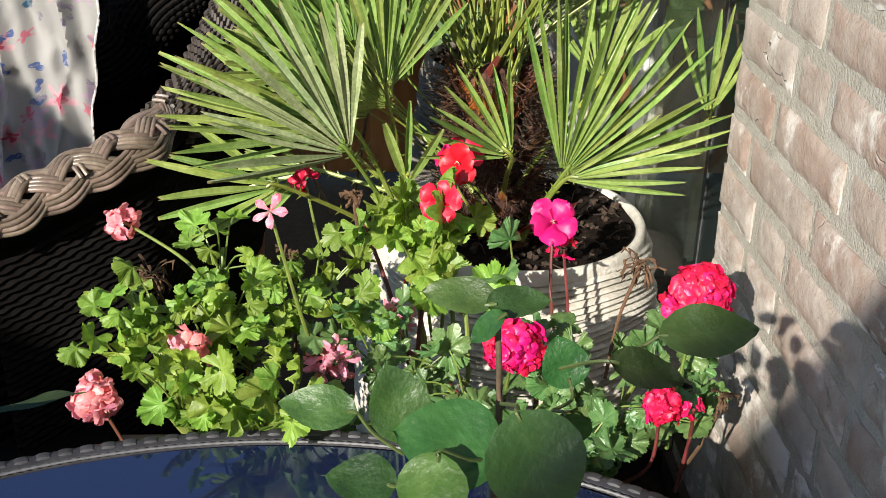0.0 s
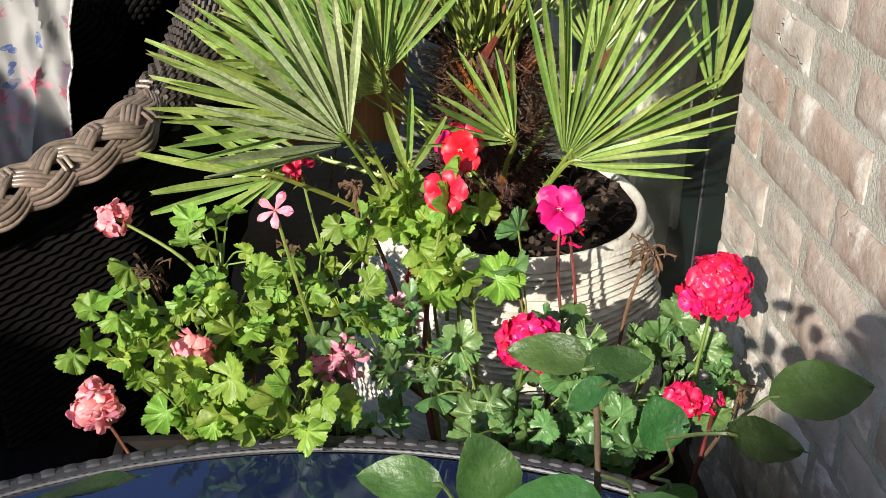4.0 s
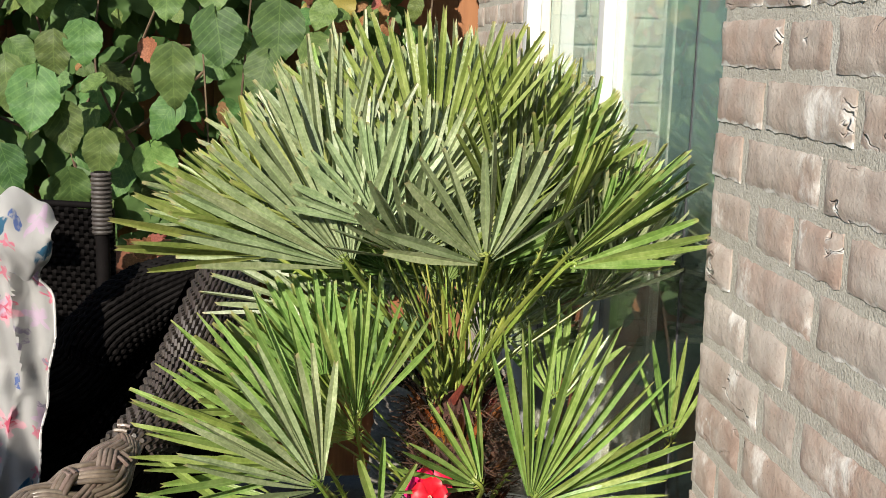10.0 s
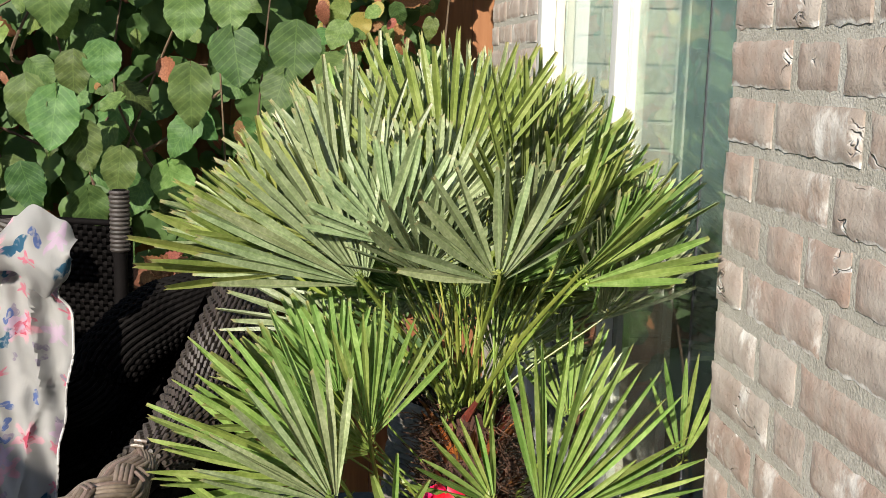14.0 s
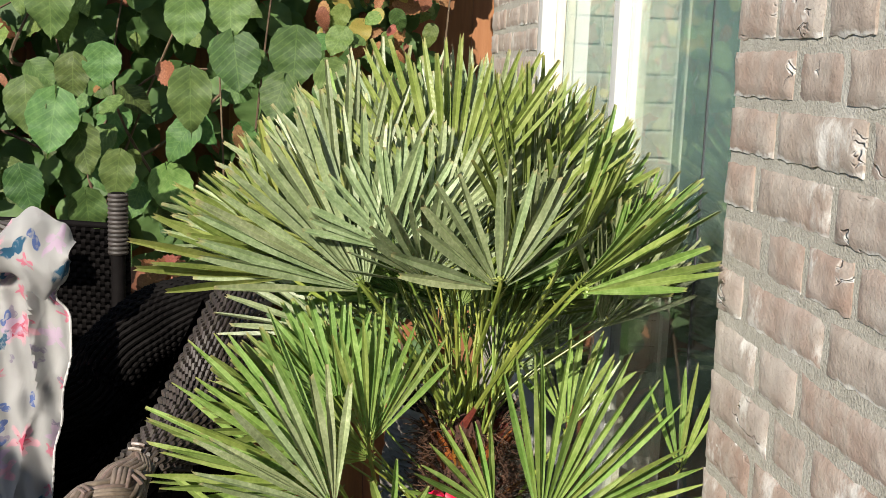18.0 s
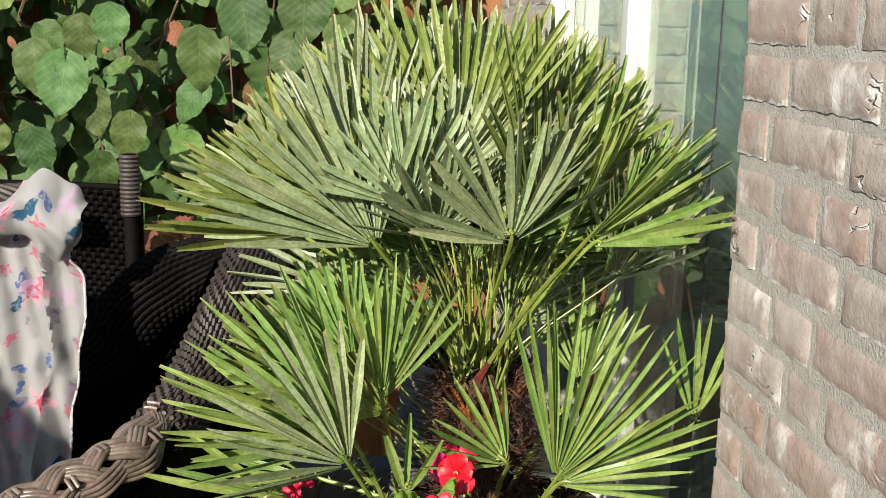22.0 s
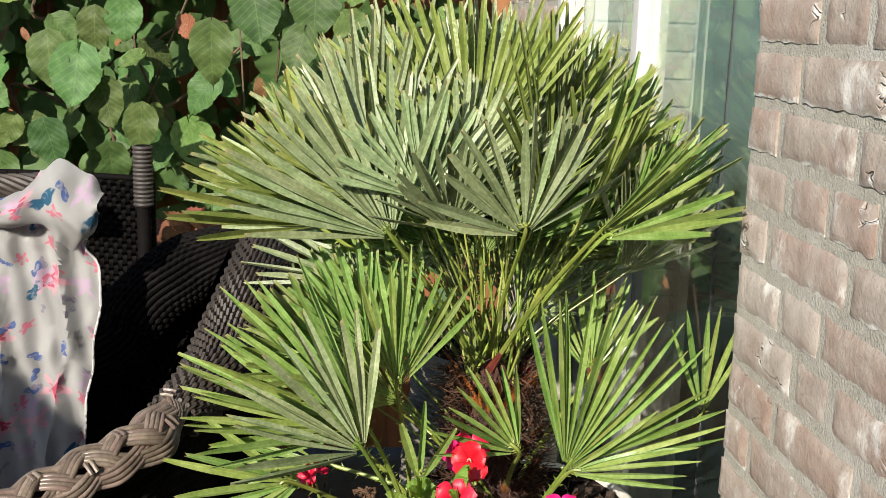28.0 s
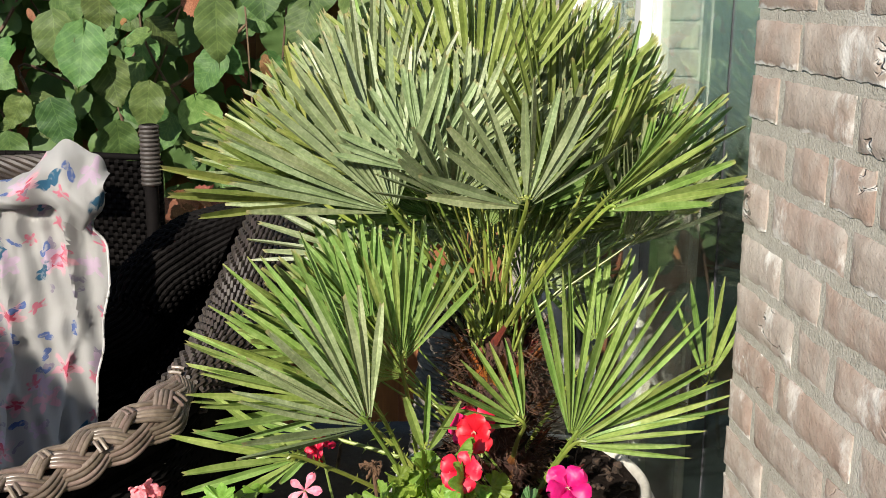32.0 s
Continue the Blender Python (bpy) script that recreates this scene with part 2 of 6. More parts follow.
lime(M_MORTAR, 0.52, 0.70, 0.40)
M_REVEAL = mat("limewashed_brick", [(0.3, (0.24, 0.20, 0.155)), (0.55, (0.32, 0.285, 0.225)), (0.75, (0.42, 0.385, 0.31))], scale=26, rough=0.9, bump=0.6, bump_scale=150, vary=0.12)
M_PALM = mat("palm_leaf", [(0.25, (0.066, 0.112, 0.024)), (0.45, (0.150, 0.222, 0.050)), (0.62, (0.240, 0.312, 0.098)), (0.80, (0.430, 0.480, 0.250))],
             scale=26, rough=0.32, bump=0.25, bump_scale=160, vary=0.30, fine=0.4, trans=0.14, trans_col=(1.0, 1.15, 0.35), veins="blade")
M_PALM_GREY = mat("palm_leaf_grey", [(0.25, (0.095, 0.123, 0.056)), (0.45, (0.175, 0.218, 0.104)), (0.62, (0.280, 0.325, 0.180)), (0.78, (0.500, 0.540, 0.380))],
                  scale=34, rough=0.42, bump=0.3, bump_scale=220, vary=0.25, fine=0.5, trans=0.08, trans_col=(1.0, 1.05, 0.5), veins="blade")
M_PALM_YELLOW = mat("palm_leaf_yellow", [(0.25, (0.11, 0.145, 0.030)), (0.45, (0.205, 0.250, 0.058)), (0.62, (0.300, 0.335, 0.105)), (0.80, (0.46, 0.42, 0.20))],
                    scale=22, rough=0.45, bump=0.3, bump_scale=200, vary=0.25, fine=0.4, trans=0.12, veins="blade")
M_PETIOLE = mat("petiole", [(0.3, (0.10, 0.15, 0.02)), (0.55, (0.20, 0.25, 0.045)), (0.8, (0.34, 0.33, 0.11))], scale=25, rough=0.42, vary=0.3)
M_FIBRE = mat("trunk_fibre", [(0.3, (0.016, 0.009, 0.006)), (0.5, (0.055, 0.026, 0.013)), (0.75, (0.15, 0.075, 0.038))], scale=60, rough=0.9, bump=1, bump_scale=200, vary=0.3)
M_BOOT = mat("leaf_base", [(0.3, (0.06, 0.016, 0.008)), (0.5, (0.13, 0.036, 0.014)), (0.75, (0.34, 0.13, 0.04))], scale=90, rough=0.5, vary=0.4)
M_BOOT_FRESH = mat("leaf_base_fresh", [(0.3, (0.20, 0.045, 0.012)), (0.5, (0.42, 0.13, 0.03)), (0.75, (0.62, 0.30, 0.09))], scale=70, rough=0.45, vary=0.3)
M_POT = mat("pot_clay", [(0.3, (0.36, 0.335, 0.285)), (0.5, (0.53, 0.505, 0.445)), (0.72, (0.70, 0.68, 0.61))], scale=14, rough=0.85, bump=0.5, bump_scale=180, spec=0.3)
# Darker copy of the pale clay; the rear pot's shade is put into it.
M_POT_SHADED = mat("pot_clay_shaded", [(0.3, (0.13, 0.115, 0.095)), (0.5, (0.21, 0.19, 0.16)), (0.72, (0.34, 0.31, 0.265))], scale=16, rough=0.88, bump=0.6, bump_scale=180, spec=0.25)
M_SOIL = mat("soil", [(0.35, (0.006, 0.004, 0.003)), (0.6, (0.018, 0.012, 0.009)), (0.8, (0.05, 0.036, 0.026))], scale=90, rough=1.0, bump=1, bump_scale=200, spec=0.1)
M_CRUMB = mat("bark_crumbs", [(0.3, (0.012, 0.008, 0.006)), (0.55, (0.045, 0.028, 0.018)), (0.8, (0.14, 0.09, 0.055))], scale=160, rough=0.95, bump=0.6)
M_WICKER = mat("wicker_brown", [(0.3, (0.080, 0.056, 0.041)), (0.5, (0.160, 0.118, 0.092)), (0.75, (0.29, 0.23, 0.185))], scale=24, rough=0.32, vary=0.22, bump=0.2)
# Near-black copy of the wicker; shade inside and below the armchair is its colour.
M_WICKER_SHADED = mat("wicker_shaded", [(0.3, (0.0035, 0.0030, 0.0030)), (0.6, (0.0070, 0.0060, 0.0058)), (0.8, (0.014, 0.012, 0.011))], scale=30, rough=0.75, vary=0.2, spec=0.06)
M_GER = mat("geranium_leaf", [(0.25, (0.092, 0.170, 0.022)), (0.5, (0.192, 0.310, 0.042)), (0.75, (0.310, 0.420, 0.094))], scale=5, rough=0.46, bump=0.35, bump_scale=9, vary=0.28, trans=0.32, trans_col=(1.1, 1.25, 0.4), veins="radial", rib=0.12)
M_GER_DARK = mat("geranium_leaf_dark", [(0.25, (0.039, 0.091, 0.029)), (0.5, (0.098, 0.189, 0.058)), (0.75, (0.195, 0.286, 0.117))], scale=5, rough=0.36, bump=0.35, bump_scale=9, vary=0.28, trans=0.22, trans_col=(1.0, 1.2, 0.4), veins="radial", rib=0.10)
M_STEM = mat("green_stem", [(0.3, (0.08, 0.12, 0.02)), (0.6, (0.17, 0.23, 0.05)), (0.8, (0.25, 0.25, 0.09))], scale=40, rough=0.5, vary=0.2)
M_STEM_RED = mat("reddish_stem", [(0.3, (0.07, 0.025, 0.018)), (0.6, (0.17, 0.045, 0.032)), (0.85, (0.26, 0.10, 0.06))], scale=40, rough=0.5, vary=0.25)
M_DRY = mat("dry_petals", [(0.3, (0.04, 0.018, 0.010)), (0.55, (0.095, 0.046, 0.026)), (0.8, (0.20, 0.11, 0.06))], scale=60, rough=0.9, vary=0.3)
M_RED = mat("petal_red", [(0.3, (0.62, 0.006, 0.060)), (0.55, (0.84, 0.016, 0.125)), (0.8, (0.92, 0.09, 0.24))], scale=40, rough=0.42, vary=0.14, trans=0.3)
M_SCARLET = mat("petal_scarlet", [(0.3, (0.50, 0.005, 0.022)), (0.55, (0.70, 0.010, 0.040)), (0.85, (0.78, 0.06, 0.10))], scale=40, rough=0.45, vary=0.1, trans=0.2)
M_MAGENTA = mat("petal_magenta", [(0.3, (0.56, 0.004, 0.12)), (0.55, (0.76, 0.010, 0.20)), (0.85, (0.72, 0.04, 0.24))], scale=40, rough=0.45, vary=0.1, trans=0.3)
M_PINK = mat("petal_pink", [(0.3, (0.82, 0.19, 0.30)), (0.5, (0.89, 0.36, 0.47)), (0.72, (0.93, 0.62, 0.70))], scale=45, rough=0.45, vary=0.12, trans=0.38)
M_SALMON = mat("petal_salmon", [(0.3, (0.82, 0.17, 0.20)), (0.5, (0.89, 0.32, 0.33)), (0.72, (0.93, 0.60, 0.58))], scale=45, rough=0.45, vary=0.10, trans=0.38)
M_ROSE_LEAF = mat("rose_leaf", [(0.25, (0.020, 0.052, 0.014)), (0.5, (0.035, 0.086, 0.020)), (0.78, (0.064, 0.128, 0.036))], scale=2.6, rough=0.42, bump=0.3, bump_scale=9, vary=0.48, fine=0.2, trans=0.28, trans_col=(0.9, 1.2, 0.4), veins="feather", rib=0.07)
M_ROSE_STALK = mat("rose_stalk", [(0.3, (0.035, 0.060, 0.015)), (0.6, (0.075, 0.105, 0.030)), (0.8, (0.12, 0.11, 0.04))], scale=60, rough=0.5, vary=0.2)
M_CANE = mat("grey_cane", [(0.3, (0.030, 0.025, 0.022)), (0.6, (0.060, 0.050, 0.044)), (0.8, (0.095, 0.082, 0.072))], scale=40, rough=0.5, vary=0.2)
# Darkened copy of the brown wicker, carrying the shade on the far arm.
M_BAND_DIMMED = mat("dimmed_brown_cane", [(0.3, (0.026, 0.020, 0.016)), (0.6, (0.056, 0.043, 0.035)), (0.8, (0.10, 0.08, 0.066))], scale=40, rough=0.45, vary=0.2)
M_STAMEN = mat("stamen", [(0.3, (0.55, 0.45, 0.30)), (0.7, (0.75, 0.66, 0.5))], scale=60, rough=0.6)
M_KIWI = mat("climber_leaf", [(0.25, (0.040, 0.078, 0.022)), (0.5, (0.070, 0.124, 0.036)), (0.78, (0.122, 0.186, 0.060))], scale=5, rough=0.56, spec=0.25, bump=0.6, bump_scale=9, vary=0.42, fine=0.25, trans=0.20, trans_col=(1.0, 1.2, 0.4), veins="feather")
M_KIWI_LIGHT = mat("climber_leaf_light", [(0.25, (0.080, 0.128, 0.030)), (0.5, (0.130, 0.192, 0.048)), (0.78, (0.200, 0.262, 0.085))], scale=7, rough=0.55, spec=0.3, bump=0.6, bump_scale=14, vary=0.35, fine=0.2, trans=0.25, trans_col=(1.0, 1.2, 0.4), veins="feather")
M_KIWI_YELLOW = mat("climber_leaf_yellow", [(0.3, (0.24, 0.22, 0.04)), (0.55, (0.34, 0.30, 0.06)), (0.8, (0.32, 0.15, 0.04))], scale=16, rough=0.6, vary=0.2, trans=0.25)
M_KIWI_BROWN = mat("withered_leaf", [(0.3, (0.12, 0.045, 0.02)), (0.55, (0.25, 0.10, 0.045)), (0.8, (0.40, 0.20, 0.10))], scale=16, rough=0.75, vary=0.3, trans=0.15)
M_TWIG = mat("twig", [(0.3, (0.05, 0.03, 0.018)), (0.6, (0.12, 0.075, 0.045)), (0.8, (0.2, 0.13, 0.08))], scale=60, rough=0.85, vary=0.2)
M_FENCE = mat("fence_wood", [(0.3, (0.12, 0.045, 0.018)), (0.55, (0.26, 0.105, 0.040)), (0.8, (0.36, 0.17, 0.075))], scale=9, rough=0.75, bump=0.5, bump_scale=60, vary=0.15, stretch=(1, 1, 0.08))
M_WHITE = mat("white_frame", [(0.3, (0.52, 0.52, 0.505)), (0.7, (0.60, 0.60, 0.585))], scale=6, rough=0.35)
M_CREAM = mat("cream_frame", [(0.3, (0.44, 0.41, 0.32)), (0.7, (0.54, 0.51, 0.41))], scale=10, rough=0.45)
M_CURTAIN = mat("curtain", [(0.3, (0.50, 0.48, 0.40)), (0.7, (0.66, 0.63, 0.54))], scale=20, rough=0.9, stretch=(1, 6, 0.3))
M_ROOM = mat("room_paint", [(0.3, (0.10, 0.11, 0.105)), (0.7, (0.15, 0.16, 0.15))], scale=3, rough=0.9)
M_PAVE = mat("paving_stone", [(0.3, (0.055, 0.05, 0.045)), (0.55, (0.10, 0.092, 0.082)), (0.8, (0.17, 0.155, 0.14))], scale=18, rough=0.9, bump=0.6, bump_scale=120, vary=0.2)
M_JOINT = mat("paving_joint", [(0.3, (0.03, 0.028, 0.024)), (0.7, (0.06, 0.055, 0.045))], scale=40, rough=1.0, bump=0.6)
M_TERRA = mat("terracotta", [(0.3, (0.17, 0.06, 0.032)), (0.6, (0.27, 0.11, 0.06)), (0.8, (0.36, 0.19, 0.12))], scale=12, rough=0.85, bump=0.3)
M_BLACK = mat("black_rim", [(0.3, (0.022, 0.022, 0.026)), (0.7, (0.050, 0.050, 0.056))], scale=60, rough=0.55, vary=0.2, spec=0.3)
M_BEAD = mat("rim_bead", [(0.3, (0.05, 0.05, 0.055)), (0.7, (0.11, 0.11, 0.12))], scale=200, rough=0.5)

M_PLANTER = mat("planter_plastic", [(0.3, (0.010, 0.008, 0.007)), (0.7, (0.022, 0.018, 0.015))], scale=30, rough=0.85, vary=0.1, spec=0.15)

M_GLASS = bpy.data.materials.new("window_glass")
M_GLASS.use_nodes = True
_b = M_GLASS.node_tree.nodes["Principled BSDF"]
_b.inputs["Base Color"].default_value = (0.86, 0.93, 0.91, 1)
_b.inputs["Roughness"].default_value = 0.0
_b.inputs["IOR"].default_value = 1.65
_b.inputs["Transmission Weight"].default_value = 1.0
_n, _l = M_GLASS.node_tree.nodes, M_GLASS.node_tree.links
# Brighter upper pane put into the glass as teal haze growing with height.
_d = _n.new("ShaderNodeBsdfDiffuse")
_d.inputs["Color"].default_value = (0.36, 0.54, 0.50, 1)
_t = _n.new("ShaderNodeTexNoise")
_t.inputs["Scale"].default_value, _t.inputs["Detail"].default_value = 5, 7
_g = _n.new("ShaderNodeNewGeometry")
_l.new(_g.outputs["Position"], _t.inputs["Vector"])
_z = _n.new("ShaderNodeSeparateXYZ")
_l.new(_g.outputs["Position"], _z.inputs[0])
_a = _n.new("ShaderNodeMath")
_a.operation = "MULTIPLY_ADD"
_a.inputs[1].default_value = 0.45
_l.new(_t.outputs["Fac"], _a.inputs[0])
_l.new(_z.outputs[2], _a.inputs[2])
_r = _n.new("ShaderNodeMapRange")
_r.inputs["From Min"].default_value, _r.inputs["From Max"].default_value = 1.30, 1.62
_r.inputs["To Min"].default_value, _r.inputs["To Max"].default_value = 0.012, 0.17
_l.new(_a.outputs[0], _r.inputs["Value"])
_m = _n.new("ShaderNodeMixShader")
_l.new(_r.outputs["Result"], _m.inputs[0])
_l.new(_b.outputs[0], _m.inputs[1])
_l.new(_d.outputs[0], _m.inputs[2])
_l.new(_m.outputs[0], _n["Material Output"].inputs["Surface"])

M_TABLE = bpy.data.materials.new("black_table_glass")
M_TABLE.use_nodes = True
_n = M_TABLE.node_tree.nodes
_l = M_TABLE.node_tree.links
_b = _n["Principled BSDF"]
_t = _n.new("ShaderNodeTexNoise")
_t.inputs["Scale"].default_value = 9
_t.inputs["Detail"].default_value = 5
_r = _n.new("ShaderNodeMapRange")
_r.inputs["From Min"].default_value, _r.inputs["From Max"].default_value = 0.45, 0.75
_r.inputs["To Min"].default_value, _r.inputs["To Max"].default_value = 0.015, 0.12
_l.new(_t.outputs["Fac"], _r.inputs["Value"])
_l.new(_r.outputs["Result"], _b.inputs["Roughness"])
# Blue base and specular tint put a bluer sky reflection into the glass.
_b.inputs["Base Color"].default_value = (0.008, 0.012, 0.042, 1)
_b.inputs["Specular Tint"].default_value = (0.62, 0.76, 1.0, 1)
_b.inputs["IOR"].default_value = 2.0


def cloth_material():
    """White cotton with a print of red, pink and blue flowers."""
    m = bpy.data.materials.new("floral_cotton")
    m.use_nodes = True
    nd, ln = m.node_tree.nodes, m.node_tree.links
    b = nd["Principled BSDF"]
    tc = nd.new("ShaderNodeTexCoord")
    warp = nd.new("ShaderNodeTexNoise")
    warp.inputs["Scale"].default_value = 30
    add = nd.new("ShaderNodeMix")
    add.data_type = "RGBA"
    add.blend_type = "LINEAR_LIGHT"
    add.inputs[0].default_value = 0.014
    ln.new(tc.outputs["UV"], warp.inputs["Vector"])
    ln.new(tc.outputs["UV"], add.inputs[6])
    ln.new(warp.outputs["Color"], add.inputs[7])
    col = None
    def calc(op, a, c):
        q = nd.new("ShaderNodeMath")
        q.operation = op
        for k, val in enumerate((a, c)):
            if isinstance(val, (int, float)):
                q.inputs[k].default_value = val
            else:
                ln.new(val, q.inputs[k])
        return q.outputs[0]

    for scale, size, tint, seed, petals, few in ((7.0, 0.38, (0.78, 0.46, 0.52), 0.0, 5, 0.30), (7.0, 0.20, (0.64, 0.10, 0.17), 0.0, 5, 0.52), (9.0, 0.32, (0.030, 0.13, 0.23), 3.7, 2, 0.74),
                                                 (8.5, 0.36, (0.62, 0.48, 0.60), 7.1, 5, 0.42), (14.0, 0.30, (0.12, 0.18, 0.42), 5.3, 2, 0.80), (12.0, 0.28, (0.70, 0.22, 0.30), 11.9, 5, 0.70),
                                                 (16.0, 0.26, (0.34, 0.30, 0.38), 9.3, 2, 0.70)):
        mp = nd.new("ShaderNodeMapping")
        mp.inputs["Location"].default_value = (seed, seed * 0.7, 0)
        ln.new(add.outputs[2], mp.inputs["Vector"])
        v = nd.new("ShaderNodeTexVoronoi")
        v.voronoi_dimensions = "2D"
        v.inputs["Scale"].default_value = scale
        v.inputs["Randomness"].default_value = 0.85
        ln.new(mp.outputs["Vector"], v.inputs["Vector"])
        off = nd.new("ShaderNodeVectorMath")
        off.operation = "SUBTRACT"
        ln.new(mp.outputs["Vector"], off.inputs[0])
        ln.new(v.outputs["Position"], off.inputs[1])
        xy = nd.new("ShaderNodeSeparateXYZ")
        ln.new(off.outputs[0], xy.inputs[0])
        sel = nd.new("ShaderNodeSeparateColor")
        ln.new(v.outputs["Color"], sel.inputs["Color"])
        turn = calc("ADD", calc("MULTIPLY", calc("ARCTAN2", xy.outputs[1], xy.outputs[0]), float(petals)), calc("MULTIPLY", sel.outputs[1], 6.28))
        edge = calc("ADD", 0.62, calc("MULTIPLY", calc("COSINE", turn, 0.0), 0.38 if petals == 2 else 0.24))
        near = calc("DIVIDE", v.outputs["Distance"], calc("MULTIPLY", edge, size))
        r = nd.new("ShaderNodeMapRange")
        r.inputs["From Min"].default_value, r.inputs["From Max"].default_value = 1.0, 0.86
        ln.new(near, r.inputs["Value"])
        pet = nd.new("ShaderNodeTexNoise")
        pet.inputs["Scale"].default_value = scale * 6
        ln.new(mp.outputs["Vector"], pet.inputs["Vector"])
        pr = nd.new("ShaderNodeMapRange")
        pr.inputs["From Min"].default_value, pr.inputs["From Max"].default_value = 0.36, 0.50
        pr.inputs["To Min"].default_value = 0.25
        ln.new(pet.outputs["Fac"], pr.inputs["Value"])
        f2 = calc("MULTIPLY", calc("MULTIPLY", r.outputs["Result"], calc("GREATER_THAN", sel.outputs[0], few)), pr.outputs["Result"])
        mx = nd.new("ShaderNodeMix")
        mx.data_type = "RGBA"
        ln.new(f2, mx.inputs[0])
        if col is None:
            mx.inputs[6].default_value = (0.51, 0.50, 0.487, 1)
        else:
            ln.new(col, mx.inputs[6])
        mx.inputs[7].default_value = (*tint, 1)
        col = mx.outputs[2]
    ln.new(col, b.inputs["Base Color"])
    b.inputs["Roughness"].default_value = 0.85
    b.inputs["Sheen Weight"].default_value = 0.15
    return m


M_CLOTH = cloth_material()


# ------------------------------------------------------------------ mesh helpers
def mesh_of(bm, name, material, smooth=True):
    me = bpy.data.meshes.new(name)
    bm.normal_update()
    bm.to_mesh(me)
    bm.free()
    if smooth:
        for p in me.polygons:
            p.use_smooth = True
        me.set_sharp_from_angle(angle=radians(48))
    me.materials.append(material)
    return me


def part(name, bm, material, parent=None, label="", smooth=True):
    """One mesh object, under a thing or a part."""
    me = bm if isinstance(bm, bpy.types.Mesh) else mesh_of(bm, name, material, smooth)
    ob = new(name, me)
    if parent is not None:
        ob.parent = parent
    return tagged(ob, label=label) if label else ob


def thing(name, label, category, group="", kind="", at=(0, 0, 0)):
    ob = new(name)
    ob.empty_display_size = 0.05
    ob.location = at
    return tagged(ob, label, category, group, kind)


def add_box(bm, lo, hi, bevel=0.0):
    r = bmesh.ops.create_cube(bm, size=1.0)
    for v in r["verts"]:
        v.co = Vector([lo[i] + (v.co[i] + 0.5) * (hi[i] - lo[i]) for i in range(3)])
    if bevel:
        es = list({e for v in r["verts"] for e in v.link_edges})
        bmesh.ops.bevel(bm, geom=es, offset=bevel, segments=2, affect="EDGES", profile=0.7)
    return bm


def box(lo, hi, bevel=0.0):
    return add_box(bmesh.new(), lo, hi, bevel)


def basis(way):
    way = way.normalized()
    side = way.cross(Vector((0, 0, 1)) if abs(way.z) < 0.95 else Vector((1, 0, 0))).normalized()
    return side, side.cross(way).normalized()


def add_tube(bm, pts, radii, sides=6, cap=True):
    """A round bar along pts with a radius at each."""
    rings = []
    n = len(pts)
    for i, p in enumerate(pts):
        way = pts[min(i + 1, n - 1)] - pts[max(i - 1, 0)]
        a, b = basis(way)
        r = radii[i] if isinstance(radii, (list, tuple)) else radii
        rings.append([bm.verts.new(p + a * (r * math.cos(t)) + b * (r * math.sin(t))) for t in (2 * math.pi * k / sides for k in range(sides))])
    for q, w in zip(rings, rings[1:]):
        for k in range(sides):
            bm.faces.new((q[k], q[(k + 1) % sides], w[(k + 1) % sides], w[k]))
    if cap:
        bm.faces.new(rings[0][::-1])
        bm.faces.new(rings[-1])
    return bm


def smooth_path(keys, steps=6):
    """A Catmull-Rom line through the keys."""
    ks = [Vector(k) for k in keys]
    out = []
    for i in range(len(ks) - 1):
        p0, p1, p2, p3 = ks[max(i - 1, 0)], ks[i], ks[i + 1], ks[min(i + 2, len(ks) - 1)]
        for s in range(steps):
            t = s / steps
            out.append(0.5 * ((2 * p1) + (p2 - p0) * t + (2 * p0 - 5 * p1 + 4 * p2 - p3) * t * t + (3 * p1 - p0 - 3 * p2 + p3) * t ** 3))
    out.append(ks[-1])
    return out


def lathe(profile, segs=64, ripple=None):
    """A turned body from (radius, z) rows."""
    bm = bmesh.new()
    rings = []
    for r, z in profile:
        ring = []
        for k in range(segs):
            t = 2 * math.pi * k / segs
            rr = r + (ripple(t, z) if ripple else 0.0)
            ring.append(bm.verts.new((rr * math.cos(t), rr * math.sin(t), z)))
        rings.append(ring)
    for q, w in zip(rings, rings[1:]):
        for k in range(segs):
            bm.faces.new((q[k], q[(k + 1) % segs], w[(k + 1) % segs], w[k]))
    return bm


def frame_of(x, n, at):
    """The pose whose X is along x and whose Z is near n."""
    x = Vector(x).normalized()
    y = Vector(n).cross(x).normalized()
    z = x.cross(y)
    return Matrix(((x.x, y.x, z.x, at[0]), (x.y, y.y, z.y, at[1]), (x.z, y.z, z.z, at[2]), (0, 0, 0, 1)))


def rnd(a, b):
    return random.uniform(a, b)


def jitter(s):
    return Vector((rnd(-s, s), rnd(-s, s), rnd(-s, s)))


# ------------------------------------------------------------------ ground
WALL_X, PIER_END, COURSE = 0.60, 1.51, 0.0625
GLASS_X = 0.66
ground = part("ground", box((-60, -60, -0.2), (60, 60, -0.012)), M_JOINT)
tagged(ground, "dark sandy ground under the patio paving", "ground", kind="structure")
paving = part("paving", box((-2.6, -1.6, -0.06), (0.60, 3.7, -0.011)), M_JOINT)
tagged(paving, "worn dark patio paving in shade", "paving", kind="structure")

